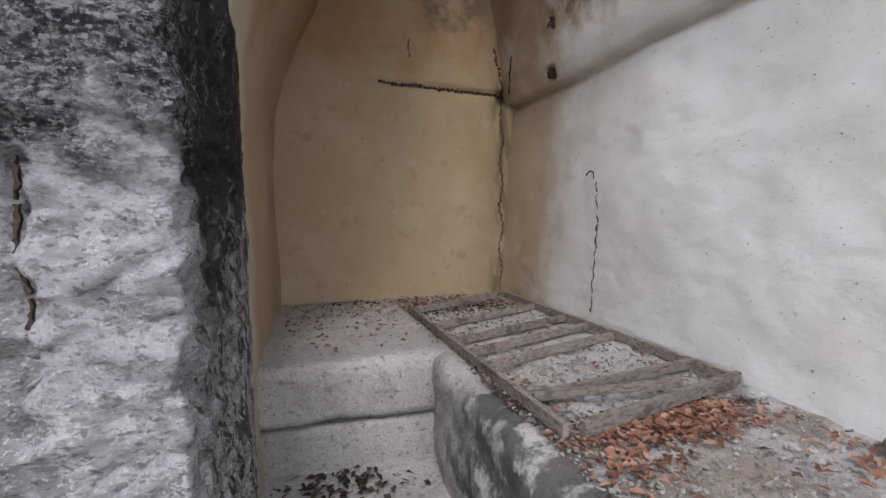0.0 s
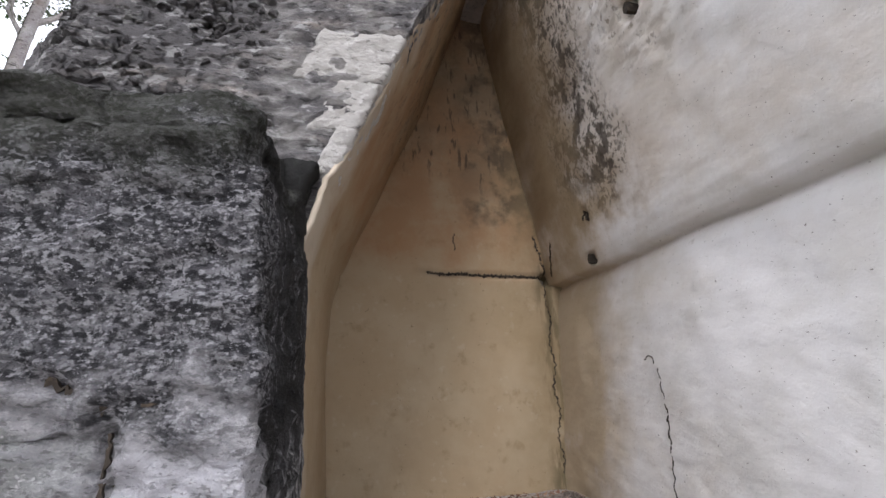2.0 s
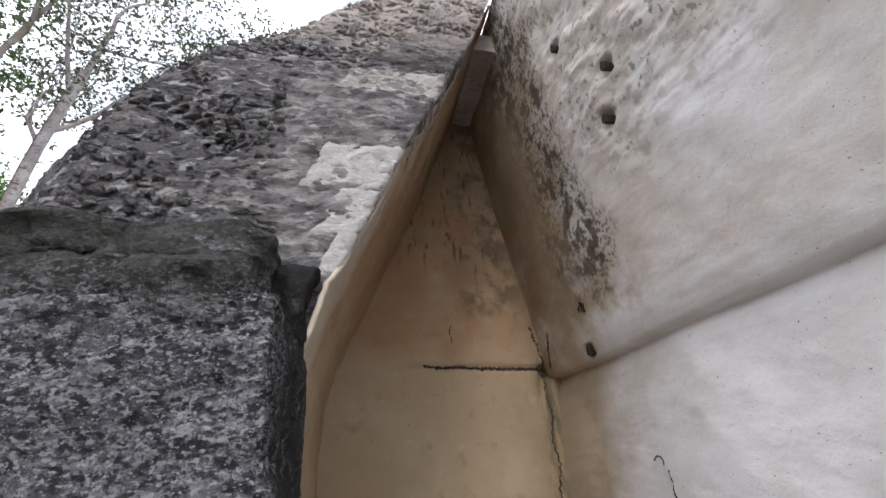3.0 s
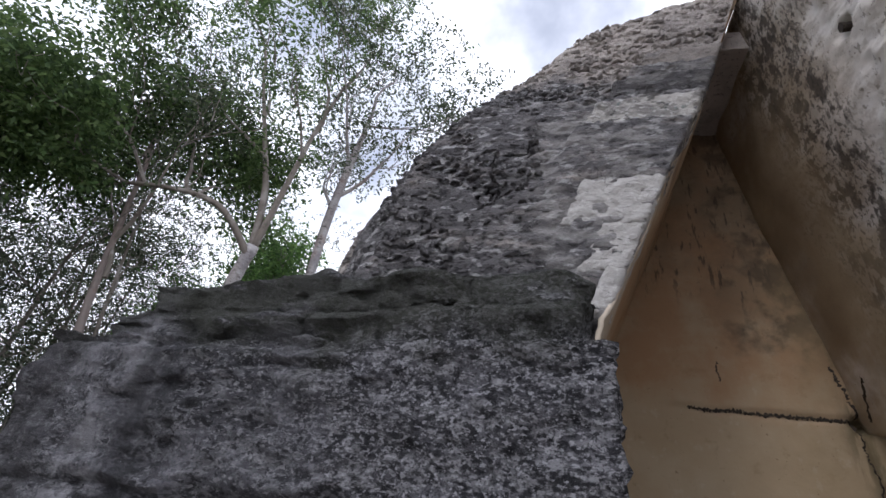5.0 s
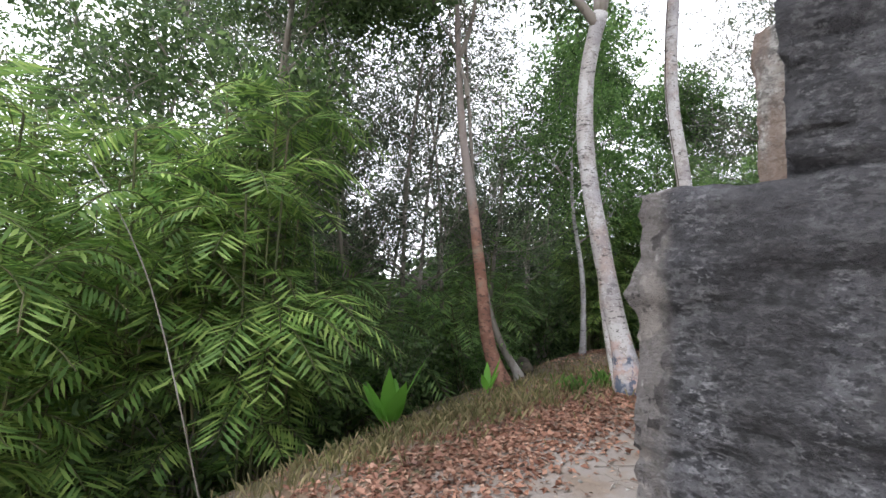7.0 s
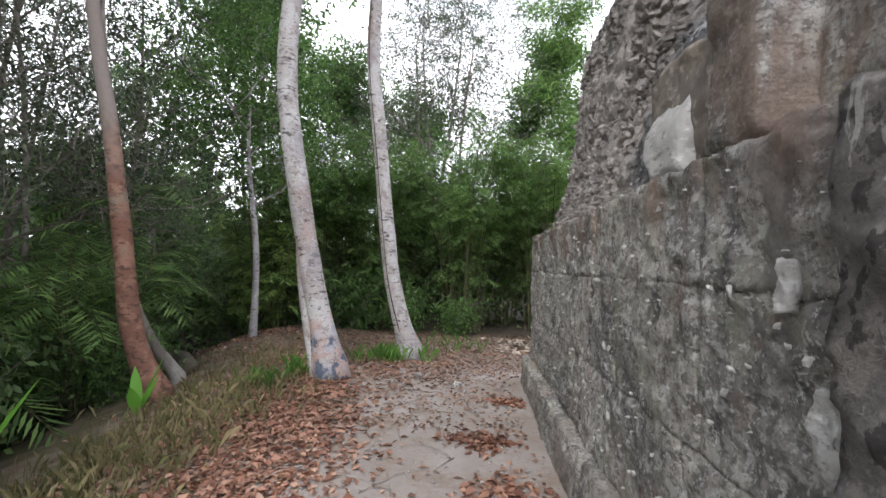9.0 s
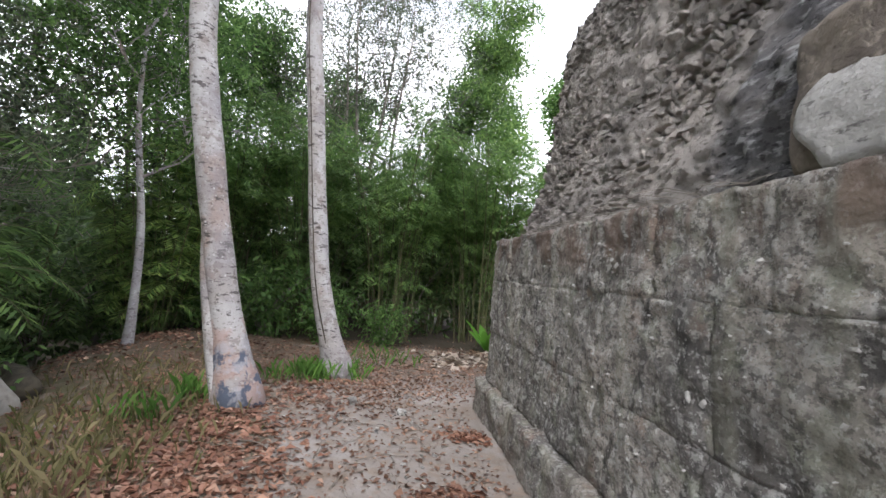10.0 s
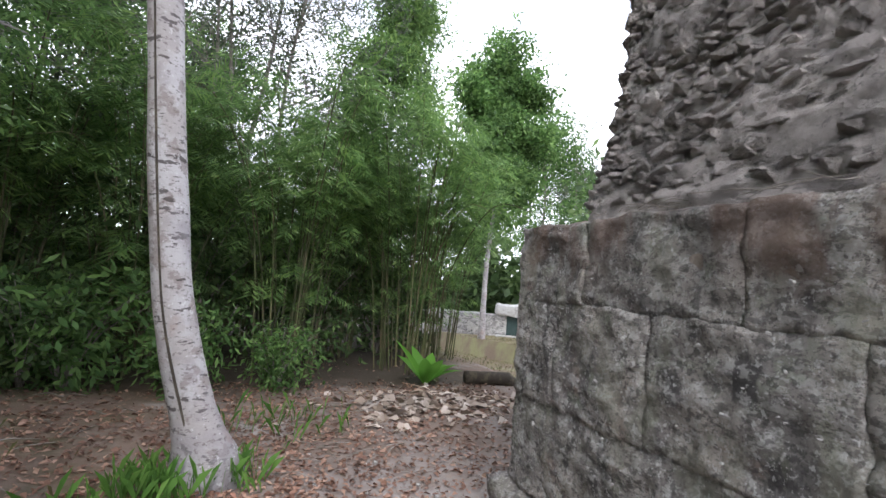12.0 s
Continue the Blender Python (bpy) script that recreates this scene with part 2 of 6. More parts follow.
M_CRUST = surface("black_crusted_limestone", (0.15, 0.148, 0.16), [
    ((0.055, 0.054, 0.060), 1.2, 0.38, 0.60, ONE, 0.8), ((0.24, 0.237, 0.245), 5.0, 0.48, 0.62, (1, 1, 2.0), 0.55), ((0.30, 0.297, 0.305), 15.0, 0.53, 0.62, FLAT, 0.55),
    ((0.018, 0.018, 0.021), 21.0, 0.52, 0.59, (1, 1, 2.0), 0.8), ((0.40, 0.397, 0.405), 46.0, 0.55, 0.61, SOFT, 0.55), ((0.018, 0.018, 0.02), 75.0, 0.55, 0.61, ONE, 0.6), ((0.20, 0.195, 0.215), 1.9, 0.50, 0.64, (1.6, 1.6, 0.8), 0.5), ((0.022, 0.022, 0.022), 4.6, 0.60, 0.66, FLAT, 0.8), ((0.085, 0.085, 0.055), 2.1, 0.60, 0.72, ONE, 0.45)],
    bumps=[(7, 1.0, 0.08, SOFT), (24, 1.0, 0.05, SOFT), (80, 1.0, 0.014, (1, 1, 1.5))],
    zones=[((0.34, 0.337, 0.35), 15.0, 0.52, 0.62, SOFT, 0.7, ("X", -1.7, -1.0, 0.35)), ((0.018, 0.018, 0.021), 24.0, 0.51, 0.58, SOFT, 0.9, ("X", -1.7, -1.0, 0.35)),
           ((0.46, 0.455, 0.475), 46.0, 0.54, 0.60, SOFT, 0.75, ("X", -1.7, -1.0, 0.35)), ((0.018, 0.018, 0.02), 75.0, 0.55, 0.61, ONE, 0.65, ("X", -1.7, -1.0, 0.35)),
           ((0.36, 0.355, 0.37), 6.0, 0.46, 0.60, (1.6, 1.6, 0.7), 0.6, ("X", -2.75, -2.45, 0.15), ("X", -2.1, -2.36, 0.15)), ((0.035, 0.035, 0.038), 3.0, 0.38, 0.55, TALL, 0.8, ("X", -2.30, -2.18, 0.06), ("X", -1.92, -2.08, 0.08)),
           ((0.052, 0.05, 0.052), 2.2, 0.35, 0.6, TALL, 0.7, ("X", -2.45, -2.65, 0.08)),
           ((0.58, 0.57, 0.59), 3.4, 0.27, 0.40, SOFT, 0.92, ("Z", 1.70, 1.58, 0.22), ("X", -1.5, -0.9, 0.25)),
           ((0.27, 0.265, 0.275), 5.0, 0.52, 0.57, FLAT, 0.7, ("Z", 1.7, 1.4, 0.25), ("X", -1.5, -0.9, 0.25)),
           ((0.74, 0.73, 0.74), 13.0, 0.51, 0.55, SOFT, 0.85, ("Z", 1.6, 1.3, 0.25), ("X", -1.2, -0.8, 0.2)),
           ((0.13, 0.127, 0.13), 20.0, 0.58, 0.63, FLAT, 0.45, ("Z", 1.85, 1.6, 0.25)),
           ((0.32, 0.33, 0.315), 3.0, 0.25, 0.45, SOFT, 0.75, ("Z", 1.66, 1.58, 0.08), ("X", -0.62, -0.66, 0.03), ("X", -1.4, -1.1, 0.15)), ((0.64, 0.63, 0.67), 4.0, 0.30, 0.45, SOFT, 0.75, ("Z", 1.62, 1.54, 0.06), ("Z", 1.0, 1.1, 0.06), ("X", -0.62, -0.58, 0.03), ("Y", 1.62, 1.55, 0.03)), ((0.80, 0.79, 0.80), 60.0, 0.55, 0.60, SOFT, 0.7, ("Z", 1.7, 1.4, 0.25), ("X", -1.5, -0.9, 0.25)),
           ((0.33, 0.325, 0.34), 12.0, 0.53, 0.59, (1, 1, 2.2), 0.6, ("Z", 1.75, 1.6, 0.2), ("X", -1.5, -0.9, 0.25)), ((0.14, 0.137, 0.14), 30.0, 0.56, 0.61, (1, 1, 2.0), 0.6, ("Z", 1.75, 1.6, 0.2), ("X", -1.5, -0.9, 0.25)),
           ((0.36, 0.352, 0.355), 9.0, 0.50, 0.58, FLAT, 0.5, ("Z", 1.7, 1.3, 0.3), ("X", -2.5, -2.1, 0.2), ("X", -0.9, -1.4, 0.2)),
           ((0.03, 0.03, 0.03), 9.0, 0.55, 0.62, FLAT, 0.8, ("Z", 1.9, 1.5, 0.3), ("X", -1.1, -1.5, 0.2)),
           ((0.05, 0.052, 0.04), 3.0, 0.30, 0.46, FLAT, 0.8, ("Z", 2.25, 2.5, 0.15)),
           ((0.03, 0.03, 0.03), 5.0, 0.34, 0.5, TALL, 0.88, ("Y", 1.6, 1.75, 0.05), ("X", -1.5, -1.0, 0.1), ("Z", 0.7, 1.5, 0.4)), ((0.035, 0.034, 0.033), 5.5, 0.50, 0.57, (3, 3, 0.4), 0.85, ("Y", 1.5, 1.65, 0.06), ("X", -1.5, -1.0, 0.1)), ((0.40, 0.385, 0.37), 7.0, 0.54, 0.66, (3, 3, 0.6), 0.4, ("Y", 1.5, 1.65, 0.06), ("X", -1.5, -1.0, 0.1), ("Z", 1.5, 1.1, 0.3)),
           ((0.27, 0.24, 0.22), 3.0, 0.25, 0.5, TALL, 0.55, ("X", -3.09, -3.15, 0.01)), ((0.34, 0.305, 0.275), 8.0, 0.49, 0.58, ONE, 0.65, ("X", -3.09, -3.15, 0.01)), ((0.02, 0.018, 0.019), 15.0, 0.55, 0.60, (1, 1, 0.8), 0.7, ("X", -3.09, -3.15, 0.01)), ((0.55, 0.53, 0.50), 11.0, 0.62, 0.67, TALL, 0.6, ("X", -3.09, -3.15, 0.01))])
M_OLDCOAT = surface("old_plaster_coat", (0.15, 0.148, 0.15), [
    ((0.20, 0.197, 0.195), 2.4, 0.42, 0.6, ONE, 0.8), ((0.22, 0.217, 0.214), 7.0, 0.50, 0.62, ONE, 0.8), ((0.09, 0.088, 0.09), 28, 0.55, 0.63, FLAT, 0.7), ((0.13, 0.155, 0.15), 8.0, 0.6, 0.7, FLAT, 0.7)],
    bumps=[(5, 0.5, 0.03, FLAT), (24, 0.6, 0.010, ONE), (90, 0.4, 0.003, ONE)])
M_GREYSTONE = surface("grey_limestone_block", (0.39, 0.36, 0.325), [
    ((0.16, 0.15, 0.143), 1.8, 0.42, 0.58, (1.3, 1.3, 0.9), 0.9), ((0.52, 0.465, 0.41), 1.4, 0.5, 0.66, ONE, 0.7),
    ((0.06, 0.058, 0.058), 5.0, 0.55, 0.66, (1.6, 1.6, 0.7), 0.8), ((0.60, 0.59, 0.56), 9.0, 0.58, 0.65, (1, 1, 1.3), 0.65), ((0.66, 0.65, 0.62), 22.0, 0.62, 0.67, ONE, 0.8),
    ((0.26, 0.185, 0.145), 3.0, 0.55, 0.67, ONE, 0.7), ((0.32, 0.335, 0.26), 7.5, 0.54, 0.66, ONE, 0.6),
    ((0.09, 0.085, 0.08), 26.0, 0.53, 0.63, (1, 1, 1.8), 0.5), ((0.72, 0.71, 0.69), 6.0, 0.68, 0.71, (1, 1, 0.6), 0.85), ((0.10, 0.095, 0.09), 75.0, 0.55, 0.63, ONE, 0.6),
    ((0.56, 0.545, 0.51), 13.0, 0.53, 0.60, (1, 1, 1.4), 0.5), ((0.07, 0.067, 0.065), 20.0, 0.53, 0.59, (1, 1, 1.5), 0.6), ((0.62, 0.61, 0.58), 46.0, 0.57, 0.63, ONE, 0.55)],
    bumps=[(6, 0.8, 0.05, ONE), (20, 1.0, 0.034, (1, 1, 1.5)), (65, 1.0, 0.012, ONE)], rand=0.10,
    zones=[((0.17, 0.155, 0.14), 4.0, 0.52, 0.66, (1.8, 1.8, 0.45), 0.45, ("Y", 1.2, 1.3, 0.0)), ((0.31, 0.305, 0.235), 3.0, 0.52, 0.64, (1.6, 1.6, 0.7), 0.45, ("Y", 1.2, 1.3, 0.0)),
           ((0.13, 0.115, 0.11), 2.6, 0.38, 0.55, TALL, 0.75, ("Y", 2.3, 1.7, 0.3)), ((0.20, 0.165, 0.14), 1.6, 0.35, 0.6, (1, 1, 0.7), 0.7, ("Z", 0.55, 0.2, 0.15)),
           ((0.20, 0.14, 0.11), 2.4, 0.42, 0.58, TALL, 0.75, ("Z", 1.45, 1.7, 0.12))])
M_MORTAR = surface("brown_mortar", (0.22, 0.185, 0.15), [
    ((0.10, 0.085, 0.075), 3.0, 0.42, 0.62, ONE, 0.8), ((0.36, 0.31, 0.26), 14, 0.55, 0.68, ONE, 0.6)],
    bumps=[(9, 0.9, 0.04, ONE), (40, 0.8, 0.012, ONE)])
M_RUBBLE = surface("rubble_stone", (0.44, 0.395, 0.36), [
    ((0.26, 0.235, 0.22), 1.1, 0.40, 0.62, ONE, 0.8), ((0.44, 0.41, 0.37), 9, 0.55, 0.68, ONE, 0.55),
    ((0.09, 0.085, 0.08), 22, 0.56, 0.66, ONE, 0.6)],
    bumps=[(14, 1.0, 0.05, (1, 1, 1.6)), (40, 1.0, 0.025, (1, 1, 1.4)), (110, 1.0, 0.008, ONE)], rand=0.25, island=0.25,
    zones=[((0.10, 0.098, 0.105), 1.6, 0.22, 0.48, FLAT, 0.88, ("Y", 3.5, 3.2, 0.2)),
           ((0.46, 0.455, 0.45), 7.0, 0.52, 0.63, FLAT, 0.7, ("Y", 3.5, 3.2, 0.2)),
           ((0.03, 0.03, 0.03), 15.0, 0.54, 0.63, FLAT, 0.75, ("Y", 3.5, 3.2, 0.2)),
           ((0.40, 0.385, 0.37), 2.5, 0.45, 0.6, FLAT, 0.6, ("Y", 3.5, 3.2, 0.2), ("X", -0.9, -0.4, 0.2))])
M_PALESTONE = surface("pale_dressed_stone", (0.42, 0.40, 0.37), [
    ((0.22, 0.21, 0.20), 4, 0.45, 0.58, SOFT, 0.85), ((0.06, 0.058, 0.058), 9, 0.56, 0.64, SOFT, 0.8), ((0.58, 0.57, 0.55), 16, 0.54, 0.62, SOFT, 0.7), ((0.10, 0.15, 0.14), 11, 0.6, 0.7, ONE, 0.6)],
    bumps=[(9, 1.0, 0.05, SOFT), (30, 1.0, 0.02, SOFT), (90, 0.8, 0.006, ONE)])
M_WHITESTONE = surface("white_weathered_stone", (0.44, 0.425, 0.40), [
    ((0.36, 0.345, 0.325), 3, 0.46, 0.62, SOFT, 0.7), ((0.12, 0.115, 0.11), 12, 0.60, 0.68, FLAT, 0.7), ((0.56, 0.55, 0.53), 18, 0.54, 0.62, SOFT, 0.6)],
    bumps=[(9, 0.9, 0.04, SOFT), (30, 0.9, 0.016, SOFT), (90, 0.8, 0.006, ONE)])
M_DIRT = surface("trodden_earth", (0.255, 0.222, 0.20), [
    ((0.335, 0.305, 0.285), 1.2, 0.45, 0.65, ONE, 0.75), ((0.19, 0.135, 0.095), 2.3, 0.48, 0.66, ONE, 0.6),
    ((0.26, 0.20, 0.155), 9, 0.5, 0.66, ONE, 0.65), ((0.55, 0.52, 0.48), 42, 0.66, 0.72, ONE, 0.6),
    ((0.09, 0.065, 0.045), 30, 0.62, 0.70, ONE, 0.6)],
    bumps=[(6, 0.6, 0.03, ONE), (30, 0.7, 0.012, ONE), (110, 0.5, 0.004, ONE)],
    # brown bank, then near-black slope: forest shade put into the earth colour
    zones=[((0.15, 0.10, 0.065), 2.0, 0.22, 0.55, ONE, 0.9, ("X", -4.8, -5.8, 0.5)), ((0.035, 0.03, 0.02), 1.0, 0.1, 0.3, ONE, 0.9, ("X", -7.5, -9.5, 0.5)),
           ((0.07, 0.075, 0.03), 3.2, 0.40, 0.6, ONE, 0.7, ("X", -4.8, -5.8, 0.5)),
           ((0.20, 0.20, 0.085), 0.6, 0.15, 0.5, ONE, 0.85, ("Y", 11.3, 12.8, 0.5), ("X", -2.4, -1.2, 0.4)),
           ((0.15, 0.105, 0.08), 1.5, 0.3, 0.6, ONE, 0.85, ("Y", 6.6, 8.2, 0.5)),
           # shade under the bamboo thicket, painted into the earth
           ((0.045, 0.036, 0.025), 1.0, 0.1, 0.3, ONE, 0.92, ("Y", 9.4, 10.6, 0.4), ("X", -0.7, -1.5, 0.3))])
M_BENCH = surface("worn_lime_floor", (0.39, 0.375, 0.365), [
    ((0.49, 0.475, 0.465), 1.6, 0.45, 0.65, ONE, 0.8), ((0.28, 0.25, 0.225), 5, 0.52, 0.68, ONE, 0.6),
    ((0.62, 0.60, 0.58), 40, 0.60, 0.67, ONE, 0.6), ((0.13, 0.105, 0.088), 22, 0.56, 0.66, ONE, 0.65), ((0.20, 0.17, 0.15), 75, 0.55, 0.62, ONE, 0.55), ((0.66, 0.64, 0.62), 110, 0.57, 0.63, ONE, 0.5)],
    bumps=[(5, 0.6, 0.04, ONE), (28, 0.9, 0.018, ONE), (100, 0.7, 0.006, ONE)],
    zones=[((0.06, 0.058, 0.056), 6.0, 0.36, 0.52, ONE, 0.85, ("Y", 2.85, 2.5, 0.25), ("X", 1.38, 1.12, 0.2)),
           ((0.24, 0.185, 0.145), 2.2, 0.40, 0.6, ONE, 0.7, ("Y", 2.4, 1.8, 0.3), ("X", 1.0, 1.3, 0.2))])
M_WOOD = surface("grey_weathered_wood", (0.23, 0.20, 0.18), [
    ((0.10, 0.08, 0.068), 22, 0.45, 0.62, (1, 1, 3), 0.8), ((0.34, 0.31, 0.285), 9, 0.52, 0.7, (1, 1, 4), 0.5), ((0.07, 0.055, 0.045), 5, 0.56, 0.66, ONE, 0.7)],
    bumps=[(40, 0.6, 0.004, (1, 0.1, 1))], rand=0.15)
PALE_BARK = [((0.05, 0.043, 0.04), 8.0, 0.605, 0.64, (1, 1, 3.4), 0.85), ((0.41, 0.395, 0.39), 3.6, 0.44, 0.56, (1, 1, 0.8), 0.9), ((0.27, 0.18, 0.145), 2.3, 0.55, 0.64, (1, 1, 0.7), 0.55),
             ((0.20, 0.17, 0.155), 7, 0.55, 0.62, (1, 1, 1.1), 0.7), ((0.05, 0.043, 0.04), 6.5, 0.595, 0.63, (1, 1, 3.0), 0.85), ((0.22, 0.20, 0.21), 1.6, 0.48, 0.60, (1, 1, 0.8), 0.6), ((0.11, 0.09, 0.08), 26, 0.57, 0.63, (1, 1, 1.7), 0.6), ((0.56, 0.55, 0.54), 26, 0.6, 0.68, ONE, 0.6)]
M_BARK_PALE = surface("pale_grey_bark", (0.34, 0.315, 0.30), PALE_BARK, bumps=[(10, 0.6, 0.02, (1, 1, 1.6)), (45, 0.5, 0.005, ONE)])
M_BARK_PAINTED = surface("pale_bark_with_paint", (0.34, 0.315, 0.30), PALE_BARK, bumps=[(10, 0.6, 0.02, (1, 1, 1.6)), (45, 0.5, 0.005, ONE)],
    zones=[((0.36, 0.22, 0.18), 2.5, 0.46, 0.58, ONE, 0.55, ("Z", 0.9, 0.7, 0.2)), ((0.06, 0.08, 0.12), 7.0, 0.50, 0.55, (1, 1, 0.7), 0.9, ("Z", 0.50, 0.42, 0.1)),
           ((0.36, 0.35, 0.37), 4.0, 0.52, 0.6, ONE, 0.7, ("Z", 0.6, 0.5, 0.1))])
M_BARK_RED = surface("peeling_red_bark", (0.17, 0.085, 0.06), [
    ((0.27, 0.15, 0.105), 5, 0.45, 0.6, (1, 1, 1.5), 0.85), ((0.075, 0.045, 0.035), 9, 0.53, 0.62, (1, 1, 1.8), 0.85),
    ((0.20, 0.17, 0.13), 2.2, 0.52, 0.64, ONE, 0.7)], bumps=[(12, 0.8, 0.02, (1, 1, 2)), (45, 0.5, 0.005, ONE)],
    zones=[((0.25, 0.22, 0.20), 2.0, 0.2, 0.45, ONE, 0.85, ("Z", 2.0, 3.4, 0.4))])
M_BARK_GREY = surface("grey_brown_bark", (0.20, 0.175, 0.15), [
    ((0.33, 0.31, 0.28), 2.4, 0.48, 0.66, ONE, 0.8), ((0.09, 0.075, 0.06), 9, 0.52, 0.68, (1, 1, 0.4), 0.7)],
    bumps=[(16, 0.6, 0.015, (1, 1, 0.4))])
M_CULM = surface("green_brown_culm", (0.09, 0.10, 0.042), [((0.15, 0.12, 0.07), 4, 0.45, 0.65, ONE, 0.8)], rough=0.6, rand=0.3)
M_LEAF_DARK = leaf_material("dark_green_leaf", (0.05, 0.085, 0.032), (0.095, 0.155, 0.055), (0.17, 0.24, 0.09), 0.5)
M_LEAF_MID = leaf_material("mid_green_leaf", (0.06, 0.12, 0.036), (0.115, 0.21, 0.06), (0.20, 0.32, 0.095), 0.5)
M_LEAF_GREY = leaf_material("grey_green_leaf", (0.06, 0.08, 0.05), (0.10, 0.125, 0.08), (0.18, 0.20, 0.13), 0.45)
M_LEAF_PALM = leaf_material("bright_palm_leaflet", (0.095, 0.18, 0.05), (0.21, 0.34, 0.09), (0.40, 0.52, 0.15), 0.5)
M_LEAF_BAMBOO = leaf_material("bamboo_leaf", (0.085, 0.155, 0.05), (0.16, 0.27, 0.085), (0.26, 0.39, 0.11), 0.55)
M_LEAF_HERB = leaf_material("fresh_green_blade", (0.10, 0.26, 0.03), (0.14, 0.34, 0.045), (0.20, 0.42, 0.07), 0.5)
M_GRASS = leaf_material("grass_blade", (0.09, 0.10, 0.035), (0.17, 0.15, 0.07), (0.30, 0.25, 0.14), 0.3)
M_LITTER = leaf_material("dead_brown_leaf", (0.10, 0.055, 0.038), (0.21, 0.115, 0.078), (0.38, 0.25, 0.18), 0.1)
M_LITTER_RED = leaf_material("dead_russet_leaf", (0.11, 0.05, 0.034), (0.22, 0.105, 0.068), (0.34, 0.20, 0.14), 0.1)
M_LITTER_DARK = leaf_material("rotten_leaf", (0.012, 0.010, 0.008), (0.03, 0.024, 0.018), (0.07, 0.05, 0.035), 0.05)
M_PALELEAF = leaf_material("dry_pale_leaf", (0.25, 0.19, 0.14), (0.40, 0.33, 0.27), (0.55, 0.48, 0.42), 0.1)
# near-black for dirt and for the shade inside cracks and holes
M_CRACK = surface("crack_shade_and_dirt", (0.035, 0.028, 0.022), [((0.09, 0.07, 0.05), 30, 0.5, 0.65, ONE, 0.7)])
M_LOG = surface("dark_rotting_log", (0.05, 0.042, 0.033), [((0.10, 0.085, 0.06), 9, 0.45, 0.65, ONE, 0.8)], bumps=[(20, 0.7, 0.02, ONE)])
M_THATCH = surface("pale_stone_coping", (0.42, 0.41, 0.39), [((0.25, 0.24, 0.22), 8, 0.45, 0.65, ONE, 0.7)], bumps=[(14, 0.7, 0.03, ONE)])
M_DARKDOOR = surface("dark_green_door_paint", (0.035, 0.06, 0.055), [((0.06, 0.08, 0.075), 6, 0.45, 0.65, ONE, 0.6)], rough=0.6)


# ---- building blocks ----
def mesh_thing(name, verts, faces, mat, parent=None, label="", smooth=False):
    me = bpy.data.meshes.new(name)
    me.from_pydata([tuple(v) for v in verts], [], [tuple(f) for f in faces])
    me.materials.append(mat)
    if smooth:
        me.polygons.foreach_set("use_smooth", [True] * len(me.polygons))
    me.update()
    ob = new(name, me)
    if parent is not None:
        ob.parent = parent
    if label:
        tagged(ob, label)
    return ob


def empty_thing(name, at, label, category, group="", kind=""):
    ob = new(name)
    ob.matrix_basis = pose(*at)
    return tagged(ob, label, category, group, kind)


def fract(x, y, z, freq, octaves=4):
    return noise.fractal(Vector((x * freq, y * freq, z * freq)), 0.9, 2.1, octaves)


def lerp_table(table, v):
    xs, ys = zip(*table)
    return float(np.interp(v, xs, ys))


def grid_sheet(nu, nv, fn):
    verts = [fn(i / nu, j / nv) for j in range(nv + 1) for i in range(nu + 1)]
    faces = [(j * (nu + 1) + i, j * (nu + 1) + i + 1, (j + 1) * (nu + 1) + i + 1, (j + 1) * (nu + 1) + i)
             for j in range(nv) for i in range(nu)]
    return verts, faces


def rough_box(lo, hi, cell, amp, freq, rounding=0.03, seed=0.0, flat=1.0, fine=1.0):
    """The skin of a box with worn edges and a rough, uneven face. flat: how much the roughness is squeezed in height."""
    size = [hi[i] - lo[i] for i in range(3)]
    n = [max(1, round(s / cell)) for s in size]
    keys, verts, faces = {}, [], []

    def vert(i, j, k):
        key = (i, j, k)
        if key not in keys:
            p = Vector([lo[a] + size[a] * q / n[a] for a, q in enumerate(key)])
            inner = Vector([min(max(p[a], lo[a] + rounding), hi[a] - rounding) if size[a] > 2 * rounding else (lo[a] + hi[a]) / 2 for a in range(3)])
            d = p - inner
            if d.length > 1e-6:
                p = inner + d.normalized() * min(d.length, rounding)
            q = Vector((p.x + seed, p.y, p.z * flat)) * freq
            shift = noise.noise_vector(q) * amp + noise.noise_vector(q * 2.7) * amp * 0.5 * fine + noise.noise_vector(q * 6.9) * amp * 0.25 * fine
            p += shift
            keys[key] = len(verts)
            verts.append(p)
        return keys[key]

    for a in range(3):
        b, c = (a + 1) % 3, (a + 2) % 3
        for side in (0, n[a]):
            for i in range(n[b]):
                for j in range(n[c]):
                    quad = []
                    for di, dj in ((0, 0), (1, 0), (1, 1), (0, 1)):
                        key = [0, 0, 0]
                        key[a], key[b], key[c] = side, i + di, j + dj
                        quad.append(vert(*key))
                    faces.append(quad if side else quad[::-1])
    return verts, faces


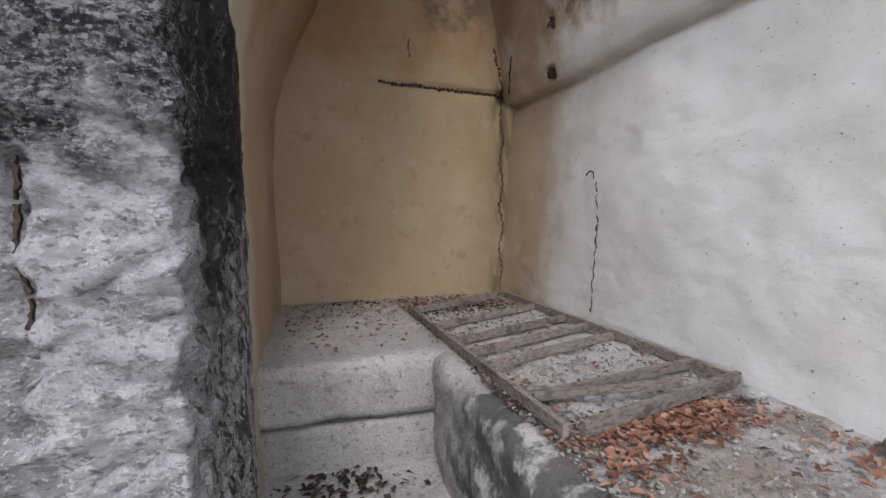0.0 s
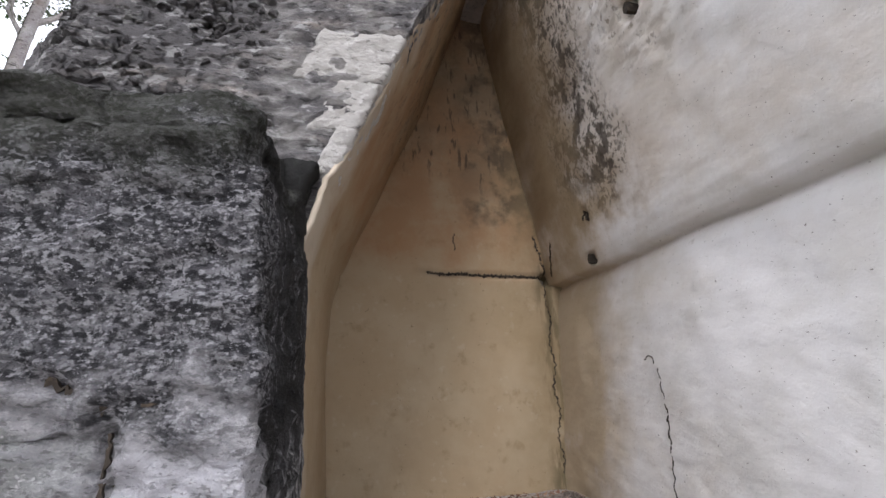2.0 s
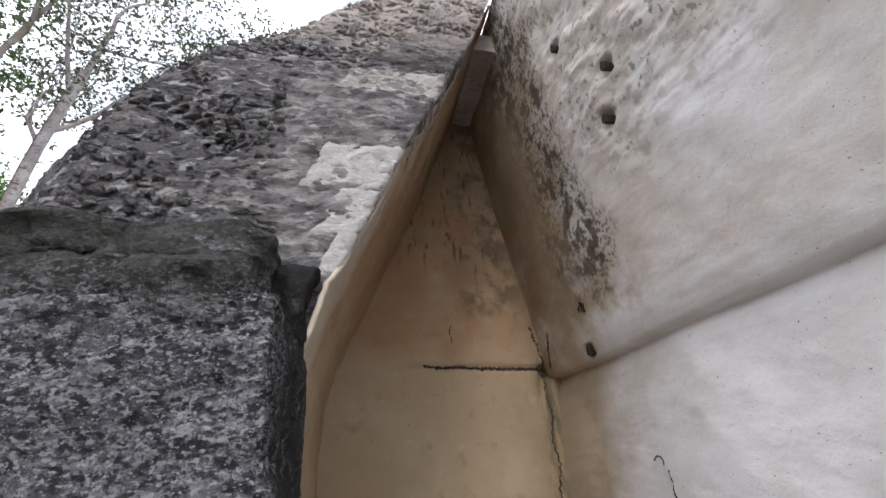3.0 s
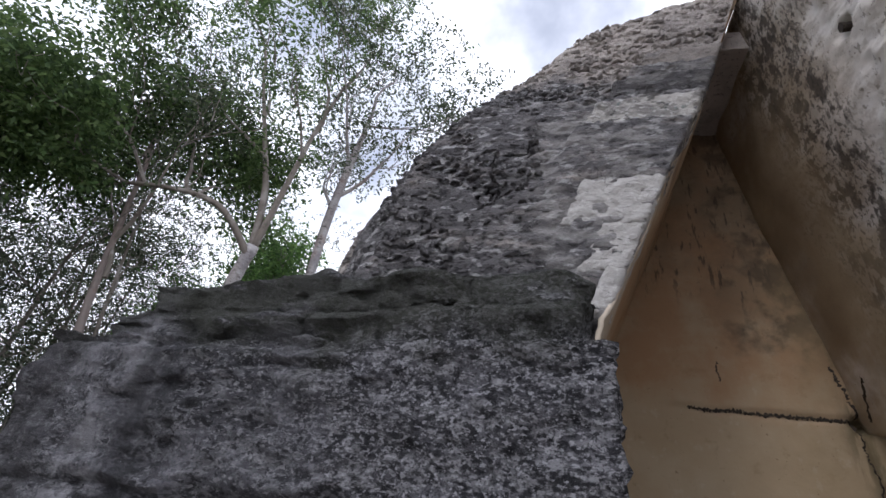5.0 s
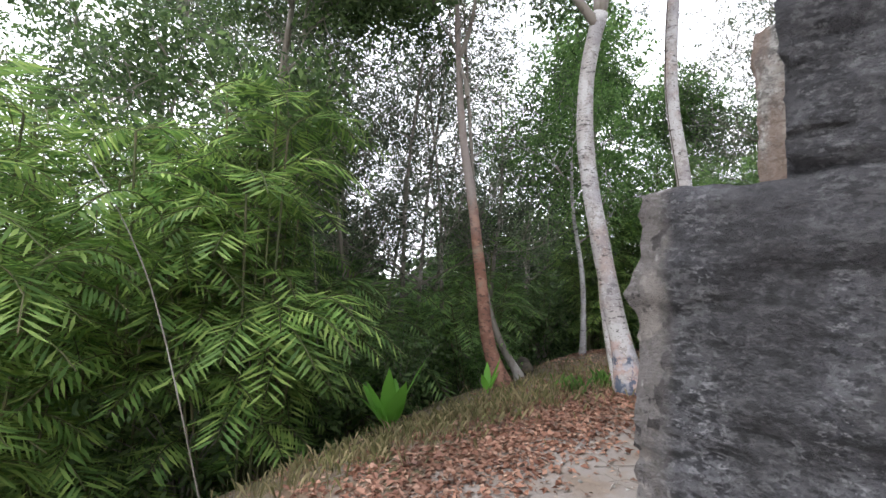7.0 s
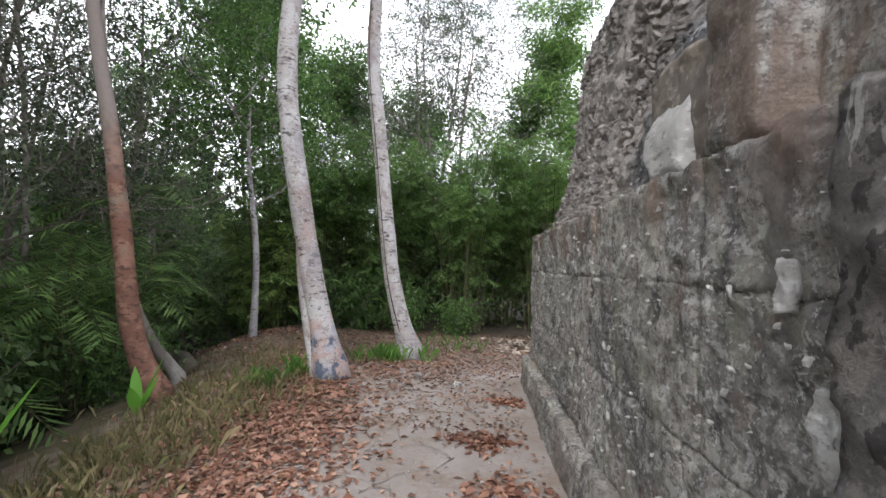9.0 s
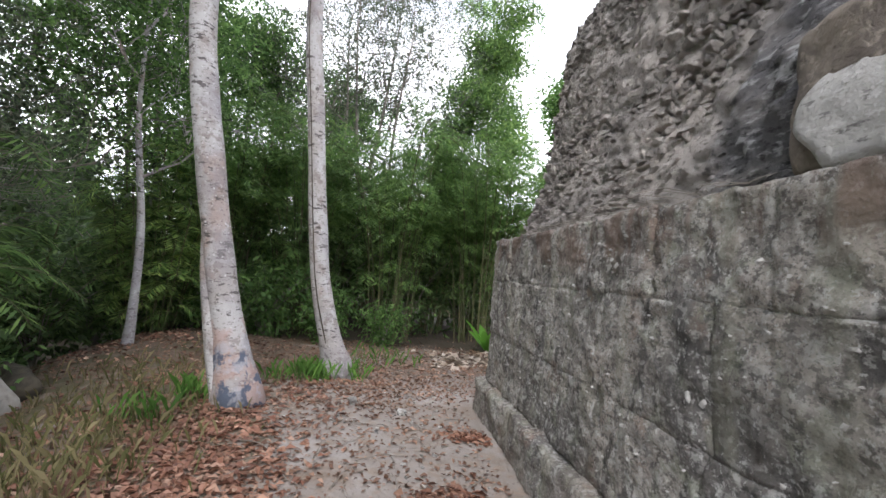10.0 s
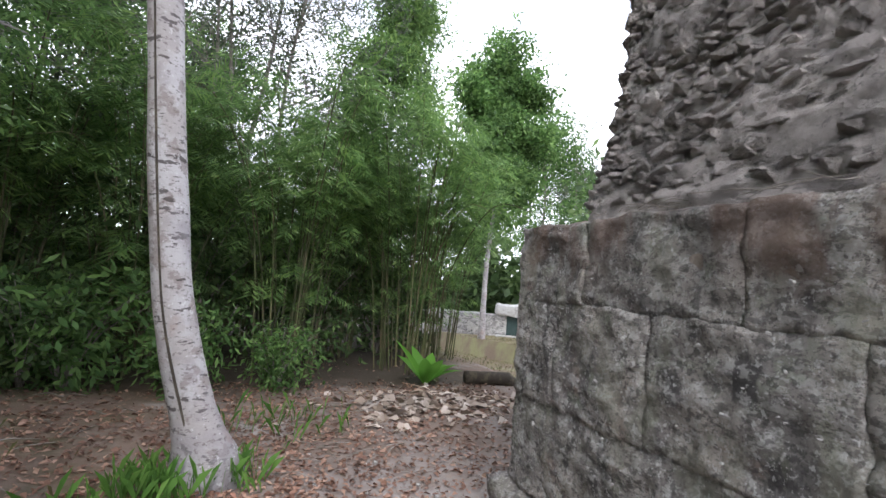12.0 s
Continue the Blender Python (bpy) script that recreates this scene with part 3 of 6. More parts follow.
def tube(points, radii, sides=10, wob=0.0, seed=0.0):
    pts = [Vector(p) for p in points]
    verts, faces = [], []
    for i, p in enumerate(pts):
        d = (pts[min(i + 1, len(pts) - 1)] - pts[max(i - 1, 0)]).normalized()
        u = d.cross(Vector((0.31, 0.95, 0.05))).normalized()
        v = d.cross(u)
        for k in range(sides):
            a = 2 * math.pi * k / sides
            r = radii[i] * (1 + wob * noise.noise(Vector((math.cos(a) * 1.5 + seed, math.sin(a) * 1.5, i * 0.45))))
            verts.append(p + (u * math.cos(a) + v * math.sin(a)) * r)
    for i in range(len(pts) - 1):
        for k in range(sides):
            a, b = i * sides + k, i * sides + (k + 1) % sides
            faces.append((a, b, b + sides, a + sides))
    faces.append(tuple(range(sides))[::-1])
    faces.append(tuple((len(pts) - 1) * sides + k for k in range(sides)))
    return verts, faces


def join_meshes(pieces):
    verts, faces = [], []
    for v, f in pieces:
        o = len(verts)
        verts.extend(v)
        faces.extend([tuple(i + o for i in q) for q in f])
    return verts, faces


def bend(points, n):
    """A smooth line through the given points, in n steps."""
    pts = [Vector(p) for p in points]
    out = []
    for s in range(n + 1):
        f = s / n * (len(pts) - 1)
        i = min(int(f), len(pts) - 2)
        t = f - i
        p0, p1, p2, p3 = pts[max(i - 1, 0)], pts[i], pts[i + 1], pts[min(i + 2, len(pts) - 1)]
        out.append(0.5 * ((2 * p1) + (p2 - p0) * t + (2 * p0 - 5 * p1 + 4 * p2 - p3) * t * t + (3 * p1 - p0 - 3 * p2 + p3) * t ** 3))
    return out


def leaf_cloud(centres, spread, per, length, width, rng, droop=0.4, flatten=0.7):
    """Many small pointed leaves round the given centres."""
    c = np.asarray(centres, float)
    if per > 12:
        tufts = max(2, per // 11)
        c = np.repeat(c, tufts, axis=0)
        c = c + rng.normal(0, 1, c.shape) * np.array([spread, spread, spread * flatten]) * 1.15
        c = np.repeat(c, per // tufts, axis=0)
        spread = length * 0.9
    else:
        c = np.repeat(c, per, axis=0)
    n = len(c)
    c = c + rng.normal(0, 1, (n, 3)) * np.array([spread, spread, spread * flatten])
    a = rng.uniform(0, 2 * np.pi, n)
    e = rng.normal(-droop, 0.5, n)
    d = np.stack([np.cos(a) * np.cos(e), np.sin(a) * np.cos(e), np.sin(e)], 1)
    s = np.cross(d, rng.normal(0, 1, (n, 3)) + np.array([0, 0, 1.5]))
    s /= np.linalg.norm(s, axis=1)[:, None] + 1e-9
    l = length * rng.uniform(0.6, 1.3, n)[:, None]
    w = width * rng.uniform(0.7, 1.2, n)[:, None]
    v = np.empty((n, 4, 3))
    v[:, 0] = c
    v[:, 1] = c + d * l * 0.45 + s * w * 0.5
    v[:, 2] = c + d * l
    v[:, 3] = c + d * l * 0.45 - s * w * 0.5
    return v.reshape(-1, 3), np.arange(n * 4).reshape(-1, 4)


def fast_mesh(name, verts, quads, mat, parent=None, label=""):
    me = bpy.data.meshes.new(name)
    verts = np.asarray(verts, dtype=np.float32)
    quads = np.asarray(quads, dtype=np.int32)
    me.vertices.add(len(verts))
    me.vertices.foreach_set("co", verts.ravel())
    me.loops.add(quads.size)
    me.loops.foreach_set("vertex_index", quads.ravel())
    me.polygons.add(len(quads))
    me.polygons.foreach_set("loop_start", np.arange(0, quads.size, 4, dtype=np.int32))
    me.materials.append(mat)
    me.update(calc_edges=True)
    ob = new(name, me)
    if parent is not None:
        ob.parent = parent
    if label:
        tagged(ob, label)
    return ob


# ---- ground: one sheet to the horizon ----
def ease(v, lo, hi):
    t = min(max((v - lo) / (hi - lo), 0.0), 1.0)
    return t * t * (3 - 2 * t)


def ground_z(x, y):
    edge = -5.4 - 0.33 * (y - 1) if y < 5 else -6.72 - 0.22 * (min(y, 9.5) - 5)
    d = edge - x
    z = -2.6 * ease(d, -0.5, 6.5) - 0.5 * ease(d, 6, 40)
    z += 0.16 * math.exp(-((x + 7.0) ** 2 + (y - 8.3) ** 2) / 2.6)
    z += 0.02 * fract(x, y, 0, 0.7) + 0.012 * fract(x, y, 3, 3.5, 3)
    if x > -3.0:
        z -= 0.5 * ease(y, 12, 22) * ease(x, -3, 0)
    if -0.45 < x < 2.6 and y > 0.55:
        z -= 0.55 * ease(y, 0.55, 1.1)
    if x > -3.0 and 1.6 < y < 6.3:
        z -= 0.3
    return z


def spaced(lo, hi, step, far, n=16):
    mid = np.arange(lo, hi + 1e-6, step)
    g = np.geomspace(step, far, n).cumsum()
    return np.concatenate([(lo - g)[::-1], mid, hi + g])


gx, gy = spaced(-13, 4, 0.14, 900), spaced(-3, 17, 0.14, 900)
g_verts = [(x, y, ground_z(x, y)) for y in gy for x in gx]
nx = len(gx)
g_faces = [(j * nx + i, j * nx + i + 1, (j + 1) * nx + i + 1, (j + 1) * nx + i) for j in range(len(gy) - 1) for i in range(nx - 1)]
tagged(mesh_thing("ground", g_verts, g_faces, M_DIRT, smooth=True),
       "trodden pale earth path with leaf litter and mossy verge, shade painted in under the woods", "ground", kind="structure")


# ---- the vaulted room ----
LEFT_IN = [(-0.6, -0.30), (2.0, -0.31), (2.5, -0.295), (2.9, -0.19), (3.2, -0.05), (3.71, 0.18), (4.22, 0.41), (5.1, 0.83), (6.3, 1.3), (7.5, 1.75)]
RIGHT_IN = [(-0.6, 2.48), (0.4, 2.5), (1.7, 2.58), (2.60, 2.655), (2.70, 2.68), (2.745, 2.715), (2.768, 2.715), (2.78, 2.61), (2.81, 2.57), (2.87, 2.54), (2.97, 2.51), (3.3, 2.46), (4.6, 2.24), (5.2, 2.1), (7.5, 1.78)]
BACK_Y = 5.72


def crack_depth(u, v, line_v, width, depth):
    return depth * math.exp(-((v - line_v) / width) ** 2)


def left_front(z):
    return lerp_table([(2.3, 2.70), (2.75, 2.82), (3.3, 3.0), (4.4, 3.0), (6.2, 3.63), (7.5, 3.93)], z)


def left_sheet(u, v):
    z = -0.6 + 8.1 * v
    y = left_front(z) + (BACK_Y + 0.1 - left_front(z)) * u + (1 - u) * 0.03 * fract(1, 4, z, 3.5)
    x = lerp_table(LEFT_IN, z) + 0.03 * fract(0, y, z, 0.9) + 0.008 * fract(3, y, z, 5)
    x -= crack_depth(y, z, 2.98 + 0.03 * math.sin(y * 3), 0.02, 0.02)
    return x, y, z


HOLES_RIGHT = [(4.52, 2.88, 0.06, 0.40), (2.87, 4.62, 0.09, 0.12), (2.60, 4.98, 0.09, 0.12), (3.10, 5.75, 0.09, 0.10), (4.35, 3.35, 0.05, 0.03)]


def right_sheet(u, v):
    z = -0.6 + 8.1 * v
    y = -1.6 + (BACK_Y + 1.7) * u
    wav = 0.03 * noise.noise(Vector((y * 0.8, 0, 2)))
    x = lerp_table(RIGHT_IN, z + wav)
    upper = ease(z, 3.6, 4.8) * ease(y, 3.9, 2.9)
    x += 0.028 * fract(5, y, z, 0.9) + 0.008 * fract(9, y, z * 1.2, 3.2) + 0.012 * max(0.0, fract(7, y, z * 1.6, 2.3) - 0.45) + upper * (0.035 * fract(2, y, z, 3.2) + 0.020 * fract(4, y, z, 8) - 0.03 * max(0.0, fract(6, y, z, 4.5) - 0.3))
    for hy, hz, r, d in HOLES_RIGHT:
        x += d * math.exp(-(((y - hy) ** 2 + (z - hz) ** 2) / r ** 2) ** 3)
    x += 0.012 * math.exp(-((y - 3.66 - 0.02 * math.sin(z * 9)) / 0.012) ** 2) * ease(z, 1.75, 1.6) * (0.3 + 0.7 * (math.sin(z * 40) > 0))
    return x, y, z


def back_sheet(u, v):
    x = -0.5 + 3.3 * u
    z = 0.1 + 7.6 * v
    y = BACK_Y + 0.02 * fract(x, 3, z, 0.9) + 0.008 * fract(x, 8, z, 4)
    crack_z = 2.98 - 0.05 * (x - 1.0) + 0.03 * noise.noise(Vector((x * 4, 0, 0)))
    y += crack_depth(x, z, crack_z, 0.022, 0.07) * ease(x, 0.55, 1.0)
    wig = 2.56 + 0.03 * noise.noise(Vector((0, 0, z * 4)))
    y += 0.06 * math.exp(-((x - wig) / 0.03) ** 2) * ease(z, 1.4, 2.4) * ease(z, 4.2, 3.2)
    y += 0.28 * math.exp(-(((x - 2.54) ** 2 + (z - 2.88) ** 2) / 0.07 ** 2))
    return x, y, z


def thick(verts, faces, nu, nv, off):
    """Gives a sheet its thickness behind it."""
    n = len(verts)
    back = [(v[0] + off[0], v[1] + off[1], v[2] + off[2]) for v in verts]
    w = nu + 1
    ring = list(range(0, w)) + [j * w + nu for j in range(1, nv + 1)] + [nv * w + i for i in range(nu - 1, -1, -1)] + [j * w for j in range(nv - 1, 0, -1)]
    out = list(faces) + [tuple(i + n for i in f[::-1]) for f in faces]
    for a, b in zip(ring, ring[1:] + ring[:1]):
        out.append((b, a, a + n, b + n))
    return list(verts) + back, out


def sheet_wall(name, nu, nv, fn, off, mat, label):
    v, f = grid_sheet(nu, nv, fn)
    v, f = thick(v, f, nu, nv, off)
    return tagged(mesh_thing(name, v, f, mat, smooth=True), label, "wall", kind="structure")


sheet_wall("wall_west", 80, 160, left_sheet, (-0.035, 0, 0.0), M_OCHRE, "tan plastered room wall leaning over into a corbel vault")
sheet_wall("wall_east", 150, 560, right_sheet, (0.6, 0, 0), M_PLASTER, "white lumpy plastered wall with a ledge and corbelled vault above")
sheet_wall("wall_north", 100, 210, back_sheet, (0, 0.3, 0), M_OCHRE, "ochre stained plaster end wall with corner shade painted in and a cracked ledge line")

def crack_line(name, points, size, normal_axis, parent, label):
    """A ragged dark strip along a wall, its colour standing for a crack's shaded depth, broken here and there."""
    rng = random.Random(len(points) * 7 + 1)
    pts = [Vector(p) for p in points]
    axis = Vector([1.0 if k == normal_axis else 0.0 for k in range(3)])
    out, run = [], []

    def close(run):
        if len(run) < 2:
            return
        v, f = [], []
        for p, w, side in run:
            v += [p - axis * 0.006 + side * w, p - axis * 0.006 - side * w * rng.uniform(0.4, 1.1), p + axis * 0.012 + side * w * 0.7, p + axis * 0.012 - side * w * 0.7]
        for k in range(len(run) - 1):
            o = k * 4
            f += [(o, o + 1, o + 5, o + 4), (o + 2, o, o + 4, o + 6), (o + 1, o + 3, o + 7, o + 5)]
        out.append((v, f))

    for i, (p, q) in enumerate(zip(pts, pts[1:])):
        way = q - p
        if way.length > 0.2:
            close(run)
            run = []
            continue
        side = axis.cross(way).normalized()
        for k in range(3):
            c = p + way * (k / 3) + side * rng.uniform(-0.25, 0.25) * size
            run.append((c, size * rng.uniform(0.08, 0.5) * (1.6 if rng.random() < 0.1 else 1.0), side))
        if rng.random() < 0.05:
            close(run)
            run = []
    close(run)
    return mesh_thing(name, *join_meshes(out), M_CRACK, parent, label)


def rock_dent(r, rng):
    """A flat, ragged dark plug; its colour stands for the shade in a hole's mouth."""
    n = 11
    ring = [(0.02, math.cos(2 * math.pi * k / n) * r * 0.36 * rng.uniform(0.8, 1.1), math.sin(2 * math.pi * k / n) * r * 0.55 * rng.uniform(0.85, 1.1)) for k in range(n)]
    back = [(0.09, p[1] * 0.9, p[2] * 0.9) for p in ring]
    front = [(-0.02, p[1], p[2]) for p in ring]
    v = front + back
    f = [tuple(range(n))[::-1], tuple(range(n, 2 * n))] + [(k, (k + 1) % n, n + (k + 1) % n, n + k) for k in range(n)]
    return v, f


def lay_cracks():
    east, north = bpy.data.objects["wall_east"], bpy.data.objects["wall_north"]

    def on_east(y, z):
        u, v = (y + 1.6) / (BACK_Y + 1.7), (z + 0.6) / 8.1
        return right_sheet(u, v)

    def on_north(x, z):
        return back_sheet((x + 0.5) / 3.3, (z - 0.1) / 7.6)

    line = [on_east(3.70 - 0.05 * ease(1.70 - i * 0.034, 1.7, 1.3) + 0.012 * math.sin(i * 1.7), 1.70 - i * 0.034) for i in range(36)]
    crack_line("crack", line, 0.015, 0, east, "broken dark vertical crack")
    loop = [on_east(3.83 + 0.075 * math.cos(0.5 + i * 0.4), 1.74 + 0.07 * math.sin(0.5 + i * 0.4)) for i in range(8)]
    crack_line("crack", loop, 0.016, 0, east, "dark flaked curve at the top of the crack")
    for k in range(3):
        soot = [on_east(4.30 + 0.05 * k + 0.03 * math.sin(i * 1.3 + k), 3.24 + 0.035 * i + 0.02 * k) for i in range(4 - k % 2)]
        crack_line("crack", soot, 0.055, 0, east, "dark flaked spot above the ledge")
    corner = [on_north(2.50 + 0.025 * math.sin(i * 0.31) + 0.012 * math.sin(i * 1.7), 0.5 + i * 0.028) for i in range(86)]
    crack_line("crack", corner, 0.026, 1, north, "dark mouldy crack up the corner")
    ledge = [on_north(0.90 + i * 0.028, 2.98 - 0.05 * (i * 0.028 - 0.1) + 0.03 * noise.noise(Vector(((0.90 + i * 0.028) * 4, 0, 0)))) for i in range(58)]
    ledge = [(x, y - 0.05, z) for x, y, z in ledge]
    crack_line("crack", ledge, 0.055, 1, north, "dark horizontal crack along the ledge")
    up = [on_north(2.52 - 0.012 * i + 0.012 * math.sin(i * 1.4), 2.95 + i * 0.045) for i in range(13)]
    crack_line("crack", up, 0.045, 1, north, "crack rising from the corner")
    fork = [on_east(5.62 - 0.035 * i + 0.01 * math.sin(i * 1.9), 2.90 + i * 0.05) for i in range(9)]
    crack_line("crack", fork, 0.055, 0, east, "dark crack slanting up from the corner")
    # dark plugs in shallow dents paint the shade of deep beam holes
    for y, z, r in ((4.52, 2.87, 0.105), (2.87, 4.62, 0.10), (2.60, 4.98, 0.10), (3.10, 5.75, 0.10)):
        u = rock_dent(r, random.Random(int(z * 100)))
        mesh_thing("putlog_hole", [Vector(q) + Vector((lerp_table(RIGHT_IN, z) - 0.004, y, z)) for q in u[0]], u[1], M_CRACK, east, "dark plug painted as the shade in a beam hole")
    joint = [(x, FACE_Y + 0.028, flaked_joint(x)) for x in [-0.95, -0.78, -0.74, -0.715, -0.70, -0.68, -0.66, -0.64, -0.60, -0.52, -0.42]]
    crack_line("crack", joint, 0.042, 1, face_south, "dark pits along a flaked stone joint")
    split = [(upright_crack(1.2 + i * 0.03), FACE_Y + 0.032, 1.2 + i * 0.03) for i in range(16)]
    crack_line("crack", split, 0.018, 1, face_south, "dark upright crack between stones")
    mark = [on_north(1.28 + 0.01 * math.sin(i), 3.28 + i * 0.03) for i in range(9)]
    crack_line("crack", mark, 0.022, 1, north, "short vertical crack")


# raised lime floor round a sunken entry


floor_root = tagged(empty_thing("floor", (0, 0, 0), "raised worn lime floor with dust and dead leaves", "floor", kind="structure"), kind="structure")


def bench_block(name, x0, y0, x1, y1, z0, z1, cell, amp, rounding, seed):
    v, f = rough_box((x0, y0, z0), (x1, y1, z1), cell, amp, 2.2, rounding, seed)
    out = []
    for p in v:
        p = Vector(p)
        if z1 > 0.3:
            p.z += -0.03 * (p.y - 1.5) * ease(p.z, z0, z1)
        out.append(p)
    return mesh_thing(name, out, f, M_BENCH, floor_root, smooth=True)


bench_block("platform", -0.40, 3.30, 2.62, BACK_Y + 0.1, -0.06, 0.45, 0.05, 0.022, 0.09, 1)
bench_block("platform", 0.93, -1.6, 2.62, 3.5, -0.55, 0.44, 0.05, 0.05, 0.13, 4)
bench_block("platform_base", -0.40, 3.36, 1.2, 4.0, -0.65, -0.085, 0.06, 0.012, 0.03, 7)
v, f = grid_sheet(24, 40, lambda a, b: (-0.42 + 1.5 * a, 0.3 + 3.3 * b, -0.42 + 0.42 * ease(b, 0.28, 0.0) + 0.02 * fract(a * 2, b * 4, 0, 2)))
mesh_thing("sunken_floor", v, f, M_BENCH, floor_root, smooth=True)

# ---- lower terrace: blocks on a rubble core ----
FACE_Y, WEST_X, NORTH_Y = 1.45, -3.16, 6.4
core = tagged(mesh_thing("terrace_core", *rough_box((WEST_X + 0.035, FACE_Y + 0.10, -0.6), (-0.36, NORTH_Y - 0.1, 1.74), 0.12, 0.02, 2, 0.05), M_MORTAR),
              "brown mortar core of the old stone terrace", "wall core", kind="structure")
mid_core = tagged(mesh_thing("upper_terrace_core", *rough_box((-2.82, FACE_Y + 0.09, 1.6), (-0.36, 6.1, 2.3), 0.12, 0.02, 2, 0.05), M_MORTAR),
                  "rubble and mortar core of the upper terrace", "wall core", kind="structure")


def stone(name, lo, hi, mat, parent, cell, amp, seed, rounding=0.035, freq=4.5, flat=1.6, label="", fine=1.0):
    v, f = rough_box(lo, hi, cell, amp, freq, rounding, seed, flat, fine)
    return mesh_thing(name, v, f, mat, parent, label, smooth=True)


def courses(root, levels, a0, a1, lens, place, mat, cell, amp, seed, rounding=0.035, freq=4.5, flat=1.6, gap=0.008, fine=1.0):
    rng = random.Random(seed)
    for z0, z1 in zip(levels, levels[1:]):
        a = a0 - rng.uniform(0, lens[0] * 0.5)
        while a < a1 - 0.05:
            b = a + rng.uniform(*lens)
            if a1 - b < lens[0] * 0.5:
                b = a1
            lo_a, hi_a = max(a, a0), min(b, a1)
            if hi_a - lo_a > 0.08:
                lo, hi = place(lo_a + gap / 2, hi_a - gap / 2, z0 + gap / 2, z1 - gap / 2, rng.uniform(-0.012, 0.012))
                stone("stone_block", lo, hi, mat, root, cell, amp, rng.uniform(0, 0.02), rounding, freq, flat, "", fine)
            a = b


face_south = empty_thing("wall_south", (0, 0, 0), "black crusted limestone block wall, flaking and whitened low down", "wall", kind="structure")
courses(face_south, [-0.3, 0.42, 1.05, 1.78], WEST_X - 0.06, WEST_X + 0.7, (0.75, 0.8),
        lambda a, b, z0, z1, o: ((a, FACE_Y - 0.012, z0 - 0.05), (b + 0.07, FACE_Y + 0.2, z1)), M_CRUST, 0.03, 0.03, 15, 0.012, 3.6, 2.0, 0.0, 1.4)
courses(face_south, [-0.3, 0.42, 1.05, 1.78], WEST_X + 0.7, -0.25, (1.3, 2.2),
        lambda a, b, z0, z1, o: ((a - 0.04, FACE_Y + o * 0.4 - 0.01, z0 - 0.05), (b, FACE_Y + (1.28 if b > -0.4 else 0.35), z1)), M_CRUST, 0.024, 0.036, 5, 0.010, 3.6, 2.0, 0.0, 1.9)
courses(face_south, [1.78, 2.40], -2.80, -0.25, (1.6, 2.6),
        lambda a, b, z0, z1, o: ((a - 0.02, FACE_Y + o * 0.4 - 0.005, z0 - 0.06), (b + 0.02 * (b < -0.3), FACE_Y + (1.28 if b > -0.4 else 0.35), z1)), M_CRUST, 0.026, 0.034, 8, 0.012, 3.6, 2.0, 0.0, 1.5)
courses(face_south, [2.36, 2.56], -2.50, -0.32, (0.7, 1.5),
        lambda a, b, z0, z1, o: ((a, FACE_Y + 0.04 + o, z0 - 0.05), (b, FACE_Y + (1.28 if b > -0.4 else 0.8), z1)), M_CRUST, 0.03, 0.05, 11, 0.06, 2.6, 4.0, 0.0, 1.5)
courses(face_south, [2.54, 2.72], -2.36, -0.32, (0.6, 1.4),
        lambda a, b, z0, z1, o: ((a - 0.03, FACE_Y + 0.07 + o * 2, z0 - 0.05), (b, FACE_Y + (1.28 if b > -0.4 else 0.8), z1)), M_CRUST, 0.03, 0.05, 12, 0.06, 2.6, 4.0, 0.0, 1.5)


def flaked_joint(x):
    return 1.72 + 0.10 * ease(x, -0.6, -0.9) + 0.03 * noise.noise(Vector((x * 7, 0, 1)))


def upright_crack(z):
    return -0.61 + 0.03 * noise.noise(Vector((0, 3, z * 6)))


def wear_south_face():
    """Opens a flaked joint and an upright crack in the jamb's stones."""
    for ob in face_south.children:
        for p in ob.data.vertices:
            x, y, z = p.co
            if y < FACE_Y + 0.12 and -1.4 < x < -0.2 and z < 1.72:
                p.co.y += 0.012 * noise.noise(Vector((x * 4, 2.0, z * 22))) + 0.014 * noise.noise(Vector((x * 9, 6.0, z * 13)))
            if y > FACE_Y + 0.8 and x > -0.45:
                p.co.x = -0.25 + (x + 0.25) * (1 - 0.75 * ease(y, FACE_Y + 0.8, FACE_Y + 1.15))
            if y < FACE_Y + 0.14 and x < -0.9:
                flake = noise.noise(Vector((x * 2.3, 1.0, z * 15 + 0.8 * noise.noise(Vector((x * 1.5, 0, z))))))
                bed = noise.noise(Vector((x * 0.9, 4.0, z * 5.5)))
                weak = ease(x, -0.9, -1.4) * (0.25 + 0.75 * ease(x, -2.55, -2.15))
                p.co.y += weak * (0.026 * flake + 0.022 * max(flake, 0.15) + 0.014 * bed + 0.016 * noise.noise(Vector((x * 8, 7.0, z * 26)))) + 0.05 * ease(x, -1.0, -1.5) * (math.exp(-((z - 1.79 - 0.02 * flake) / 0.02) ** 2) + math.exp(-((z - 2.37 - 0.02 * flake) / 0.022) ** 2))
            if y < FACE_Y + 0.12 and -1.3 < x < -0.3 and 0.9 < z < 2.0:
                pit = 0.5 + 0.9 * noise.noise(Vector((x * 9, 5, z * 9)))
                d = 0.075 * max(pit, 0.15) * math.exp(-((z - flaked_joint(x)) / 0.028) ** 2)
                d += 0.085 * max(pit, 0.25) * math.exp(-((x - upright_crack(z)) / 0.024) ** 2) * ease(z, 1.75, 1.68)
                slab = 0.045 * ease(x, upright_crack(z) + 0.015, upright_crack(z) - 0.015) * ease(z, 1.74, 1.66) * ease(x, -1.2, -0.9)
                p.co.y += d + slab


wear_south_face()


